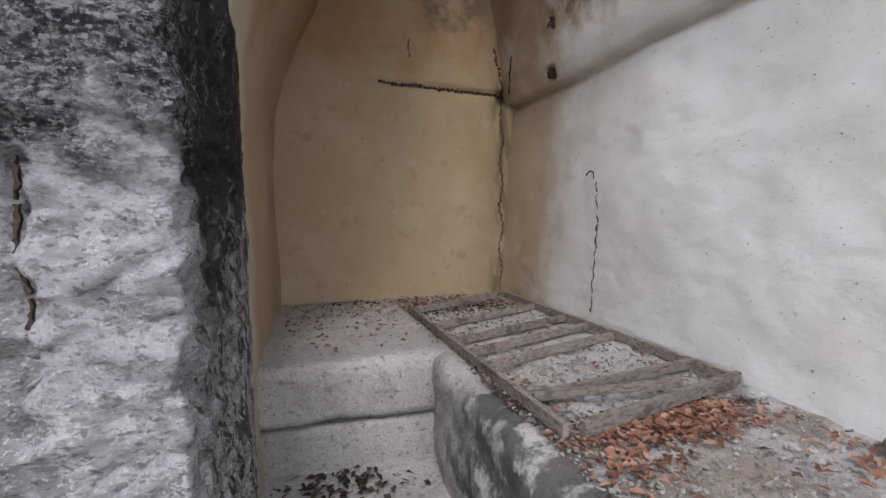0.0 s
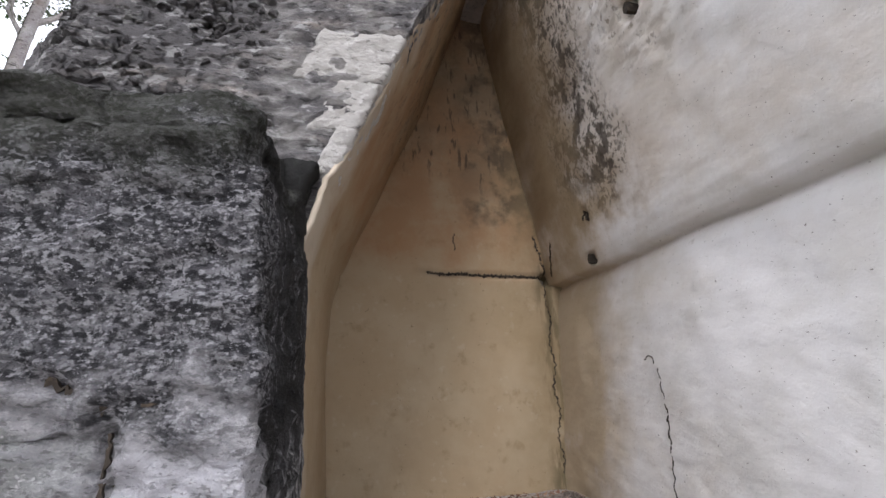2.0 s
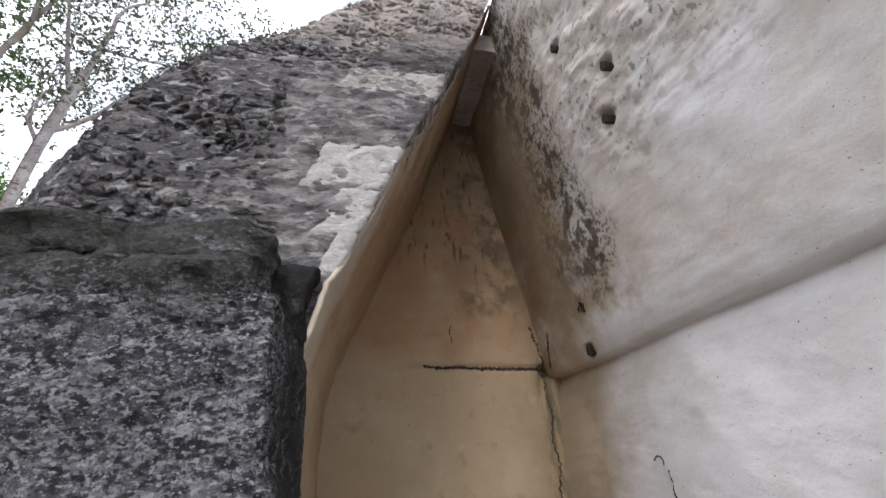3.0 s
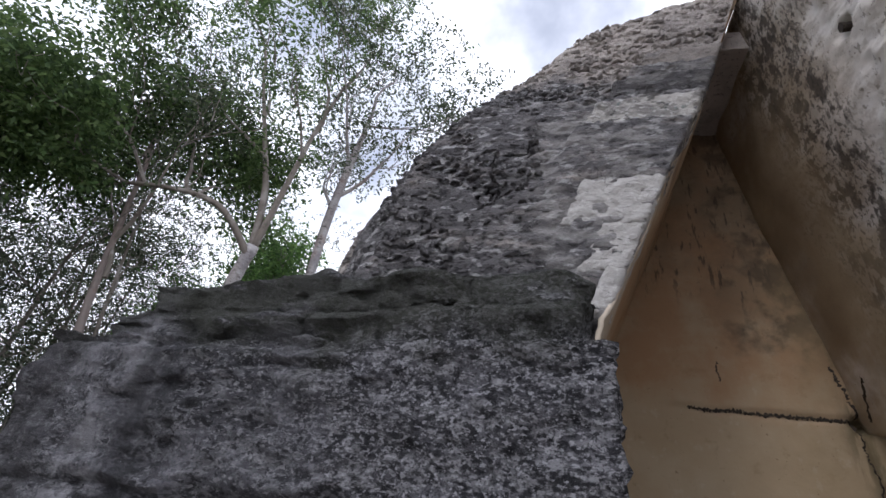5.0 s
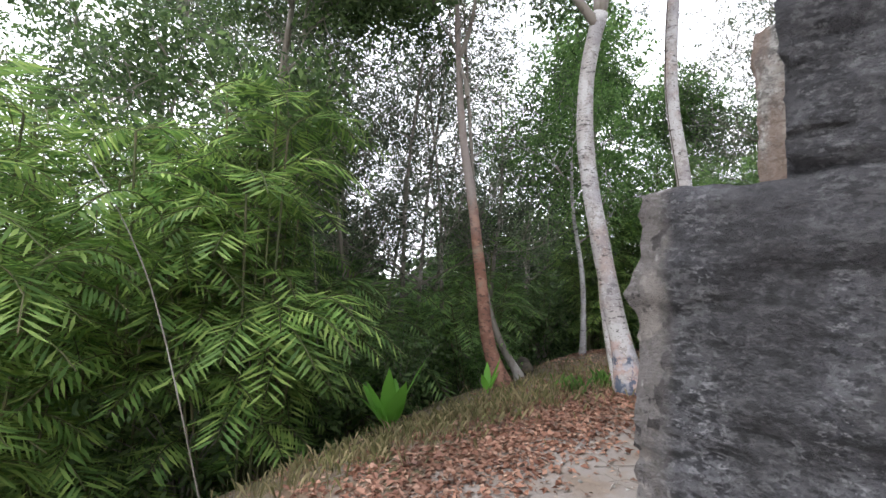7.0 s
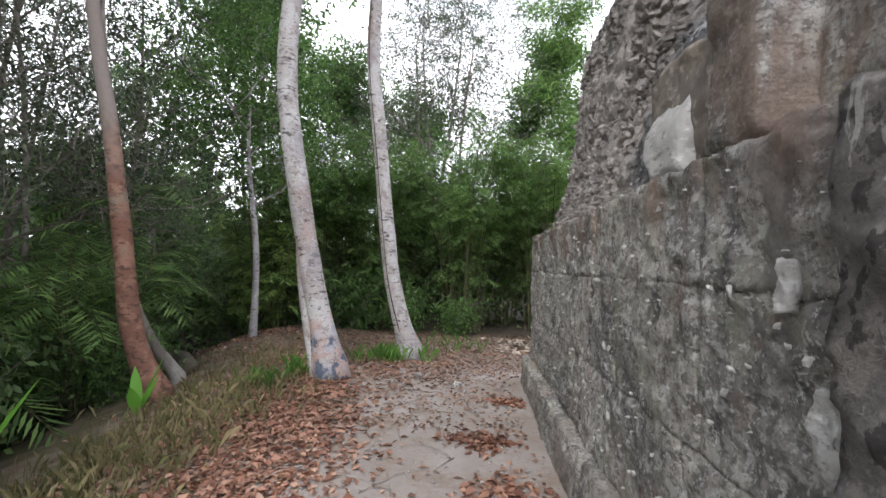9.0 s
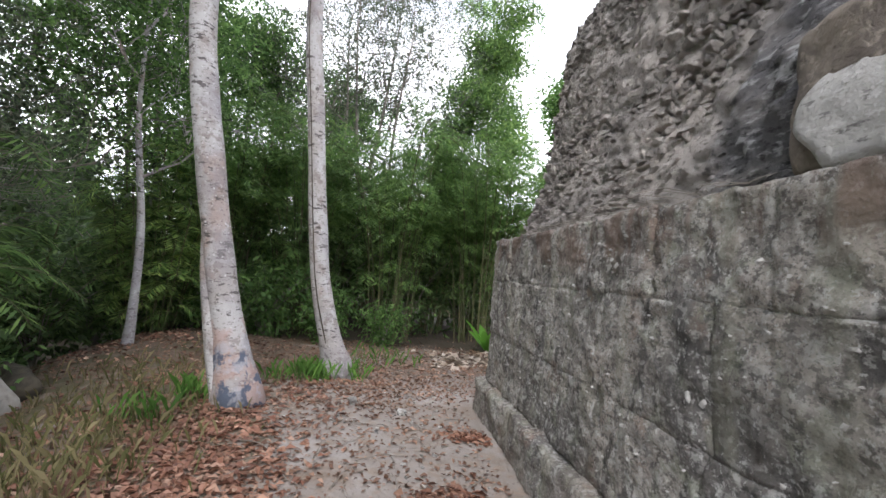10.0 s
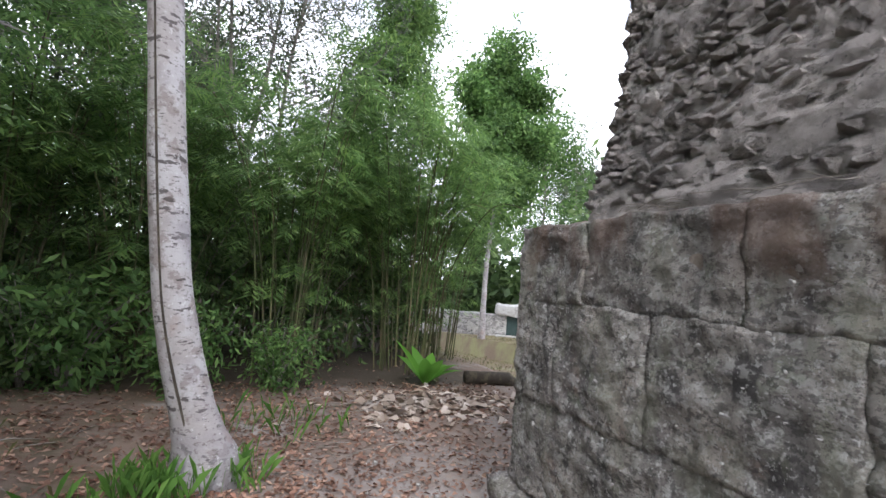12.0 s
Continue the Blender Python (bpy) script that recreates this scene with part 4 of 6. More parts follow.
def coat_foot(a):
    return 0.55 + 0.62 * ease(a, 0.62, 0.0) + 0.06 * fract(a * 3, 2, 0, 2.0)


v, f = grid_sheet(70, 44, lambda a, b: (-1.86 + 0.92 * a + 0.05 * fract(1, a, b * 2.2, 2.2), FACE_Y - 0.066 - 0.008 * fract(a * 4, 0, b * 2.4, 1.2) + 0.07 * ease(min(a, 1 - a, b, 1 - b) + 0.025 * fract(a * 5, 3, b * 3, 2.5), 0.07, 0.0),
                                        coat_foot(a) + (1.64 - coat_foot(a)) * b + 0.04 * fract(a * 3, 5, b, 2.2)))
v, f = thick(v, f, 70, 44, (0, 0.09, 0))
mesh_thing("plaster_coat", v, f, M_OLDCOAT, face_south, "remnant of smooth pale grey plaster coat", smooth=True)


def roof_top(u, v):
    x = -2.85 + 2.43 * u
    y = FACE_Y + 0.12 + 3.0 * v
    z = 2.34 + 0.55 * ease(x, -2.75, -1.8) * ease(y, 1.5, 2.0) + 0.2 * ease(y, 2.0, 3.2) * ease(x, -2.9, -2.0)
    z += 0.05 * fract(x, y, 2, 1.8) + 0.03 * fract(x, y, 4, 6)
    edge = min(u, v * 1.2, 1.0)
    z -= 0.22 * ease(edge, 0.10, 0.0)
    return x, y, z


v, f = grid_sheet(70, 70, roof_top)
v, f = thick(v, f, 70, 70, (0, 0, -0.5))
tagged(mesh_thing("terrace_roof", v, f, M_CRUST, smooth=True), "mossy weathered mound on top of the stone terrace", "roof", kind="structure")

face_west = empty_thing("wall_terrace_west", (0, 0, 0), "grey weathered limestone block wall with lichen spots", "wall", kind="structure")
courses(face_west, [-0.25, 0.34], FACE_Y - 0.02, NORTH_Y + 0.08, (0.8, 1.3),
        lambda a, b, z0, z1, o: ((WEST_X - 0.10 + o, a, z0), (WEST_X + 0.3, b, z1)), M_GREYSTONE, 0.035, 0.026, 21, 0.03, 3.5, 1.2, 0.004, 1.6)
courses(face_west, [0.34, 0.84, 1.38, 1.81], FACE_Y + 0.19, NORTH_Y, (0.5, 1.0),
        lambda a, b, z0, z1, o: ((WEST_X + o * 0.8, a, z0 - 0.012), (WEST_X + 0.35, b + 0.008, z1)), M_GREYSTONE, 0.023, 0.017, 23, 0.016, 3.2, 1.25, 0.004, 2.2)
courses(face_west, [-0.25, 0.34, 0.84, 1.38, 1.81], WEST_X + 0.36, -0.4, (0.6, 1.1),
        lambda a, b, z0, z1, o: ((a, NORTH_Y - 0.35, z0), (b, NORTH_Y + o, z1)), M_GREYSTONE, 0.08, 0.012, 25, 0.03, 5.5, 1.0, 0.014)
courses(face_west, [1.82, 2.42], FACE_Y + 0.30, FACE_Y + 0.75, (0.5, 0.6),
        lambda a, b, z0, z1, o: ((-2.88, a, z0), (-2.6, b, z1)), M_GREYSTONE, 0.035, 0.026, 27, 0.03, 2.6, 1.0, 0.002, 1.6)
courses(face_west, [1.84, 2.55], FACE_Y + 0.70, 2.44, (0.6, 0.95),
        lambda a, b, z0, z1, o: ((-3.07, a, z0), (-2.6, b, z1)), M_GREYSTONE, 0.035, 0.026, 28, 0.03, 2.6, 1.0, 0.002, 1.6)
stone("infill", (-3.05, 2.40, 1.82), (-2.6, 3.0, 2.36), M_MORTAR, face_west, 0.035, 0.03, 5.1, 0.04, 3.5, 1.2, "brown earth mortar round the pale stone")
v, f = rough_box((-3.115, 2.55, 1.82), (-2.80, 2.95, 2.20), 0.03, 0.014, 5, 0.03, 3.3)
v = [(p[0] + 0.10 * ease(p[2], 2.0, 2.3), p[1] - 0.16 * ease(p[2], 2.05, 2.27) * ease(p[1], 2.7, 2.94) - 0.10 * ease(p[2], 2.0, 1.84) * ease(p[1], 2.75, 2.94), p[2]) for p in v]
mesh_thing("stone_block", v, f, M_WHITESTONE, face_west, "pale whitish dressed stone", smooth=True)
v, f = grid_sheet(12, 60, lambda a, b: (WEST_X + 0.03 + 0.45 * a, FACE_Y + 0.4 + (NORTH_Y - FACE_Y - 0.5) * b,
                                        1.80 + 0.07 * a + 0.018 * fract(a, b * 5, 0, 3) - 0.02 * (a < 0.05)))
v, f = thick(v, f, 12, 60, (0, 0, -0.12))
mesh_thing("ledge", v, f, M_MORTAR, face_west, "earthy ledge strewn with dry twigs", smooth=True)

for y0, y1, z0, z1 in ((1.82, 1.86, 1.33, 1.46), (1.655, 1.735, 1.0, 1.18)):
    v, f = rough_box((WEST_X - 0.026, y0, z0), (WEST_X + 0.02, y1, z1), 0.010, 0.016, 14, 0.010, y0 * 3, 0.6, 1.8)
    mesh_thing("lime_remnant", v, f, M_WHITESTONE, face_west, "flake of white lime coat", smooth=True)

# ---- upper tower of rubble ----
XW_S = [(1.7, -3.0), (2.3, -2.94), (2.68, -2.78), (3.2, -2.25), (3.65, -2.0), (4.13, -1.9), (4.54, -1.77), (5.2, -1.38), (6.05, -0.83), (7.0, -0.1), (7.4, 0.9), (7.6, 1.4)]
XW_N = [(1.7, -3.03), (1.95, -2.96), (2.3, -2.85), (2.8, -2.76), (3.7, -2.70), (4.2, -2.52), (4.6, -2.2), (5.2, -1.65), (6.0, -1.0), (7.0, -0.2), (7.6, 1.0)]
YS = [(1.7, 2.95), (4.4, 2.95), (5.2, 3.1), (6.2, 3.6), (7.6, 3.9)]


def tower_plan(z):
    ys, a, b = lerp_table(YS, z), lerp_table(XW_S, z), lerp_table(XW_N, z)
    xe = lerp_table(LEFT_IN, z) - 0.02
    yc = ys + 0.75
    return [(xe, ys), (a + 0.1, ys), (a - 0.02, ys + 0.08), (b, yc), (b, 6.05), (b + 0.15, 6.2), (xe + 0.8, 6.22)]


def on_plan(z, s):
    """The place and outward normal on the tower's skin at height z, s metres from its south-east edge."""
    pl = [Vector((p[0], p[1], z)) for p in tower_plan(z)]
    for p, q in zip(pl, pl[1:]):
        d = (q - p).length
        if s <= d or q is pl[-1]:
            way = (q - p).normalized()
            return p + way * min(s, d), Vector((-way.y, way.x, 0))
        s -= d


def plan_length(z):
    pl = [Vector((p[0], p[1], 0)) for p in tower_plan(z)]
    return sum((q - p).length for p, q in zip(pl, pl[1:]))


def tower_skin(u, v):
    z = 1.7 + 5.9 * v
    p, nrm = on_plan(z, u * plan_length(z))
    d = 0.04 * fract(p.x, p.y, z * 1.3, 1.6) + 0.035 * fract(p.x, p.y, z * 2.4, 6)
    d -= 0.30 * math.exp(-(((p.x + 0.99) ** 2 + (z - 4.12) ** 2) / 0.085 ** 2) ** 3) * (p.y < 3.3)
    p = p + nrm * d
    return p.x, p.y, p.z


v, f = grid_sheet(330, 200, tower_skin)
f = [q[::-1] for q in f]
tower = tagged(mesh_thing("wall_tower", v, f, M_RUBBLE, smooth=True), "dark rubble masonry tower of flat layered stones", "wall", kind="structure")
v, f = grid_sheet(20, 8, lambda a, b: (-0.4 + 3.8 * a, 4.2 + 2.2 * b, 7.25 + 0.1 * fract(a * 3, b * 3, 0, 1.5) - 0.25 * abs(a - 0.45)))
v, f = thick(v, f, 20, 8, (0, 0, -0.3))
tagged(mesh_thing("tower_roof", v, f, M_RUBBLE), "broken rubble top of the ruined tower", "roof", kind="structure")
v, f = rough_box((-0.4, BACK_Y + 0.25, 0), (3.2, 6.15, 7.3), 0.25, 0.02, 2, 0.05)
tagged(mesh_thing("wall_north_core", v, f, M_MORTAR), "rubble core behind the end wall", "wall core", kind="structure")

# dressed stones beside the vault edge
for i, (x0, x1, z0, z1, mt) in enumerate([(-0.75, 0.0, 2.64, 3.04, M_CRUST), (-0.22, 0.02, 3.05, 3.36, M_WHITESTONE), (-0.24, 0.16, 3.38, 3.74, M_WHITESTONE), (-0.34, 0.34, 3.76, 4.16, M_WHITESTONE),
                                          (-0.42, 0.50, 4.19, 4.76, M_RUBBLE), (-0.15, 0.70, 4.79, 5.1, M_PALESTONE), (0.05, 0.85, 5.13, 5.45, M_RUBBLE), (0.25, 1, 5.48, 5.8, M_RUBBLE), (0.45, 1, 5.82, 6.2, M_RUBBLE)]):
    y0 = lerp_table(YS, (z0 + z1) / 2) - 0.02 if i else 2.77
    zm = (z0 + z1) / 2
    y0 = min(y0, left_front(zm) - 0.05)
    x1 = lerp_table(LEFT_IN, zm) - (0.005 if i else 0.10)
    v, f = rough_box((x0, y0, z0), (x1, y0 + 0.4, z1 + 0.04), 0.028, 0.019, 5, 0.03, i * 3.1, 2.0, 2.0)
    v = [(p[0] + lerp_table(LEFT_IN, p[2]) - lerp_table(LEFT_IN, zm), p[1], p[2]) for p in v]
    mesh_thing("dressed_stone", v, f, mt, tower, smooth=True)


def rock_shapes(count, seed):
    rng = random.Random(seed)
    out = []
    for _ in range(count):
        bm = bmesh.new()
        for _k in range(17):
            d = Vector((rng.uniform(-1, 1), rng.uniform(-1, 1), rng.uniform(-1, 1)))
            bm.verts.new(d * (rng.uniform(0.34, 0.5) / max(abs(c) for c in d)))
        res = bmesh.ops.convex_hull(bm, input=bm.verts)
        bmesh.ops.delete(bm, geom=[g for g in res["geom_interior"] if isinstance(g, bmesh.types.BMVert)], context='VERTS')
        bm.verts.index_update()
        out.append(([v.co.copy() for v in bm.verts], [[v.index for v in fc.verts] for fc in bm.faces]))
        bm.free()
    return out


ROCKS = rock_shapes(10, 77)
ROCK_MESH = []
for rv, rf in ROCKS:
    me = bpy.data.meshes.new("rubble_stone")
    me.from_pydata([tuple(p) for p in rv], [], rf)
    me.materials.append(M_RUBBLE)
    ROCK_MESH.append(me)


def lay_rubble():
    rng = random.Random(31)
    singles, rest = 0, []
    z = 1.93
    while z < 7.4:
        h = rng.uniform(0.036, 0.058)
        total = plan_length(z)
        s = rng.uniform(0, 0.1)
        while s < total:
            wd = rng.uniform(0.045, 0.12) if rng.random() < 0.8 else rng.uniform(0.11, 0.18)
            p, nrm = on_plan(z, s + wd / 2)
            south = p.y < 3.4
            s += wd * rng.uniform(0.9, 1.25)
            if p.y > 6.15 and p.x > -2.0 or (south and z < 2.7) or rng.random() < 0.06:
                continue
            if south and p.x > -0.55 and z < 5.2:
                continue
            way = Vector((-nrm.y, nrm.x, 0))
            size = Vector((wd * 1.05, rng.uniform(0.07, 0.12), h * rng.uniform(0.9, 1.7)))
            tilt = Euler((rng.uniform(-0.3, 0.2), rng.uniform(-0.22, 0.22), math.atan2(way.y, way.x) + rng.uniform(-0.3, 0.3)))
            m = Matrix.LocRotScale(p + nrm * (rng.uniform(-0.055, -0.005) if south else rng.uniform(-0.05, -0.006)), tilt, size)
            k = rng.randrange(len(ROCKS))
            if not south and z < 3.0 and 3.2 < p.y < 6.2 and singles < 300 and rng.random() < 0.75:
                ob = new("rubble_stone", ROCK_MESH[k])
                ob.parent = tower
                ob.matrix_basis = m
                singles += 1
            else:
                rest.append(([m @ q for q in ROCKS[k][0]], ROCKS[k][1]))
        z += h * rng.uniform(0.95, 1.15)
    ob = mesh_thing("small_rubble", *join_meshes(rest), M_RUBBLE, tower)
    tagged(ob, kind="stuff")


# ---- the wooden frame on the raised floor ----
def plank(name, p, q, wide, high, parent, label=""):
    """A worn board on edge from p to q."""
    p, q = Vector(p), Vector(q)
    length = (q - p).length
    v, f = rough_box((-wide / 2, 0, 0), (wide / 2, length, high), 0.06, 0.004, 9, 0.006, p.x * 7 + p.y)
    way = (q - p).normalized()
    side = way.cross(Vector((0, 0, 1))).normalized()
    up = side.cross(way)
    m = Matrix((side, way, up)).transposed().to_4x4()
    m.translation = p
    return mesh_thing(name, [m @ Vector(a) for a in v], f, M_WOOD, parent, label)


def bz(x, y):
    return 0.45 - 0.03 * (y - 1.5) + 0.005


frame_ob = empty_thing("wooden_frame", (0, 0, 0), "grey weathered ladder-like wooden frame lying on the lime floor", "wooden frame")


def fpt(a, b, lift=0.0):
    """A place in the frame: a across from its pit side, b along from its near end."""
    x = (1.16 - 0.10 * b) + ((2.44 - 1.16) + 0.02 * b) * a
    y = 1.86 + 0.24 * a + b * (2.78 + 0.38 * a)
    return Vector((x, y, bz(x, y) + lift))


plank("side_rail", fpt(0, -0.01, 0.01), fpt(0, 1.0, 0.01), 0.036, 0.072, frame_ob)
plank("side_rail", fpt(1, 0, 0.01), fpt(1, 1.0, 0.01), 0.036, 0.072, frame_ob)
plank("end_rail", fpt(0.03, 1.0, 0.015), fpt(0.98, 1.0, 0.015), 0.034, 0.066, frame_ob)
plank("end_rail", fpt(0.06, -0.02, 0.015), fpt(1.02, 0.0, 0.02), 0.038, 0.075, frame_ob)
for b in (0.74, 0.55, 0.44, 0.33):
    plank("crossbar", fpt(0.02, b, 0.015), fpt(0.98, b + 0.01, 0.015), 0.034, 0.062, frame_ob)
plank("crossbar", fpt(0.02, 0.135, 0.005), fpt(0.98, 0.10, 0.02), 0.034, 0.062, frame_ob)
plank("loose_bar", fpt(0.04, 0.125, 0.03), fpt(0.66, 0.01, 0.075), 0.03, 0.05, frame_ob, "broken loose grey wooden bar")


# ---- leaf litter, stones and grass ----
def scatter_leaves(name, spots, size, mat, label, rng, height):
    pts = np.array(spots)
    n = len(pts)
    z = np.array([height(x, y) for x, y in pts])
    c = np.column_stack([pts, z + rng.uniform(0.004, 0.02, n)])
    a = rng.uniform(0, 2 * np.pi, n)
    e = rng.normal(0.0, 0.22, n)
    d = np.stack([np.cos(a) * np.cos(e), np.sin(a) * np.cos(e), np.sin(e)], 1)
    s = np.stack([-np.sin(a), np.cos(a), rng.normal(0, 0.35, n)], 1)
    l = (size * rng.uniform(0.5, 1.4, n))[:, None]
    w = l * rng.uniform(0.35, 0.6, n)[:, None]
    up = np.array([0, 0, 1.0])
    v = np.empty((n, 6, 3))
    v[:, 0] = c - d * l * 0.5
    v[:, 1] = c + s * w * 0.5 + up * (l * rng.uniform(0.0, 0.25, (n, 1)))
    v[:, 2] = c + d * l * 0.5
    v[:, 3] = c - d * l * 0.5
    v[:, 4] = c + d * l * 0.5
    v[:, 5] = c - s * w * 0.5 + up * (l * rng.uniform(0.0, 0.25, (n, 1)))
    v = v.reshape(-1, 3)
    idx = np.arange(n) * 6
    faces = [(i, i + 2, i + 1) for i in idx] + [(i, i + 5, i + 2) for i in idx]
    ob = mesh_thing(name, v, faces, mat)
    return tagged(ob, label, "leaf litter", kind="stuff")


R = np.random.default_rng(5)


def blob(x, y, sx, sy, n):
    return np.column_stack([R.normal(x, sx, n), R.normal(y, sy, n)])


def strip(x0, x1, y0, y1, n):
    return np.column_stack([R.uniform(x0, x1, n), R.uniform(y0, y1, n)])


def keep_outside(p):
    inside = (p[:, 0] > WEST_X - 0.16) & (p[:, 1] > 1.3) & (p[:, 1] < NORTH_Y + 0.06)
    return p[~inside]


path_leaves = np.vstack([blob(-5.25, 3.4, 0.32, 1.1, 1900), blob(-5.7, 5.0, 0.5, 0.8, 1300), strip(-5.2, -1.2, 6.6, 10.2, 5200), strip(-6.2, -4.0, 6.2, 9.0, 2200), strip(-4.9, -3.4, 4.6, 7.6, 1100), strip(-8, -5.2, 6.5, 9.8, 1200), blob(-4.9, 7.6, 0.9, 0.8, 700), blob(-3.6, 8.4, 0.9, 0.7, 800),
                         blob(-5.0, 2.0, 0.4, 0.8, 600), strip(-6.8, -3.3, 0.5, 10, 900), blob(-7.5, 8.3, 0.9, 0.8, 700), blob(-6.8, 6.8, 0.7, 0.7, 400),
                         strip(-4, 1.5, 7.0, 12, 900)])
scatter_leaves("leaf_litter", keep_outside(path_leaves), 0.048, M_LITTER, "brown dead leaves scattered along the earth path", R, ground_z)
red_leaves = np.vstack([blob(-3.80, 4.45, 0.15, 0.12, 260), blob(-3.46, 5.55, 0.12, 0.10, 180), blob(-3.62, 3.6, 0.16, 0.14, 240), blob(-5.25, 2.7, 0.32, 0.9, 1700), blob(-5.5, 4.4, 0.38, 0.9, 1900), blob(-5.6, 5.6, 0.3, 0.5, 600), blob(-5.1, 6.6, 0.3, 0.4, 260), blob(-6.4, 5.8, 0.5, 0.8, 500), blob(-6.0, 3.0, 0.4, 0.8, 400), blob(-7.6, 8.4, 0.7, 0.5, 300)])
scatter_leaves("leaf_litter", keep_outside(red_leaves), 0.07, M_LITTER_RED, "russet dead leaves heaped on the path", R, ground_z)
pale = np.vstack([blob(-2.7, 9.0, 0.6, 0.4, 260), blob(-1.9, 9.2, 0.5, 0.3, 120)])
scatter_leaves("leaf_litter", pale, 0.16, M_PALELEAF, "large dry pale leaves below the bamboo", R, ground_z)


def twig_spread(name, spots, label, height, seed, r=0.004):
    g = np.random.default_rng(seed)
    out = []
    for x, y in spots:
        a, l = g.uniform(0, 6.28), g.uniform(0.08, 0.4)
        z = height(x, y) + 0.008
        p, q = Vector((x, y, z)), Vector((x + math.cos(a) * l, y + math.sin(a) * l, height(x + math.cos(a) * l, y + math.sin(a) * l) + g.uniform(0.008, 0.03)))
        out.append(tube([p, p.lerp(q, 0.5) + Vector(g.normal(0, 0.012, 3)) + Vector((0, 0, 0.01)), q], [r, r * 0.85, r * 0.5], 4))
    return tagged(mesh_thing(name, *join_meshes(out), M_BARK_GREY), label, "twigs", kind="stuff")


twig_spread("twigs", keep_outside(np.vstack([strip(-6.3, -3.4, 2, 9.5, 150), blob(-3.4, 8.6, 0.8, 0.6, 60)])), "thin dry twigs fallen on the path", ground_z, 15)
twig_spread("twigs", np.column_stack([R.uniform(WEST_X + 0.02, WEST_X + 0.14, 60), R.uniform(3.0, 6.0, 60)]), "dry twigs strewn along the wall ledge", lambda x, y: 1.83 + 0.15 * (x - WEST_X - 0.03), 16, 0.0018)


def on_bench(p):
    ok = ((p[:, 1] > 3.42) & (p[:, 0] > -0.25) & (p[:, 0] < 2.42) & (p[:, 1] < BACK_Y - 0.06)) | ((p[:, 0] > 1.08) & (p[:, 0] < 2.44) & (p[:, 1] <= 3.42) & (p[:, 1] > -1))
    return p[ok]


room_leaves = np.vstack([blob(1.7, 5.2, 0.6, 0.25, 420), strip(1.0, 2.4, 4.75, 5.6, 650), strip(-0.2, 2.4, 3.5, 5.6, 300), strip(-0.2, 1.2, 4.2, 5.6, 170), blob(0.2, 5.2, 0.4, 0.4, 120), strip(1.0, 2.4, 1.9, 5.2, 330), blob(1.15, 2.6, 0.12, 0.5, 160)])
scatter_leaves("leaf_litter", on_bench(room_leaves), 0.045, M_LITTER, "small brown leaf crumbs on the lime floor", R, bz)
dark_crumbs = np.vstack([strip(1.05, 2.3, 4.55, 5.1, 420), strip(1.05, 1.9, 3.6, 5.0, 200), blob(1.08, 2.4, 0.07, 0.5, 220), strip(0.2, 1.2, 5.35, 5.62, 120)])
scatter_leaves("leaf_litter", on_bench(dark_crumbs), 0.04, M_LITTER_DARK, "dark rotten leaf crumbs inside the wooden frame", R, bz)
pit_leaves = np.vstack([blob(0.25, 3.12, 0.22, 0.10, 90), strip(-0.25, 0.8, 2.2, 3.2, 60)])
scatter_leaves("leaf_litter", pit_leaves[(pit_leaves[:, 1] < 3.28) & (pit_leaves[:, 0] > -0.26) & (pit_leaves[:, 0] < 0.85)], 0.07, M_LITTER_DARK, "dark rotten leaves in the sunken entry", R, lambda x, y: -0.40)
room_red = np.vstack([blob(1.75, 1.80, 0.26, 0.08, 620), blob(1.95, 1.92, 0.16, 0.06, 200), blob(1.35, 1.68, 0.14, 0.12, 170), blob(2.3, 1.25, 0.2, 0.16, 150), blob(1.2, 1.4, 0.1, 0.2, 40)])
scatter_leaves("leaf_litter", on_bench(room_red), 0.05, M_LITTER_RED, "russet dead leaves beside the wooden frame", R, bz)


def scatter_rocks(name, spots, lo, hi, mat, label, category, height, seed):
    rng = random.Random(seed)
    out = []
    for x, y in spots:
        k = rng.randrange(len(ROCKS))
        s = rng.uniform(lo, hi)
        m = Matrix.LocRotScale((x, y, height(x, y) + s * 0.12), Euler((rng.uniform(-.3, .3), rng.uniform(-.3, .3), rng.uniform(0, 6))), (s, s * rng.uniform(.6, 1), s * 0.5))
        out.append(([m @ q for q in ROCKS[k][0]], ROCKS[k][1]))
    return tagged(mesh_thing(name, *join_meshes(out), mat), label, category, kind="stuff")


scatter_rocks("gravel", np.vstack([keep_outside(strip(-5.2, -3.3, 1, 8, 260)), blob(-4.2, 6.2, 0.5, 0.5, 40)]), 0.012, 0.05, M_PALESTONE, "small pale stones on the earth path", "gravel", ground_z, 3)
scatter_rocks("plaster_crumbs", on_bench(np.vstack([strip(1.05, 2.45, 0.6, 3.2, 2600), blob(1.25, 1.75, 0.16, 0.35, 700), strip(1.0, 2.4, 3, 5, 500)])), 0.006, 0.03, M_PALESTONE, "white plaster crumbs on the lime floor", "rubble", bz, 9)
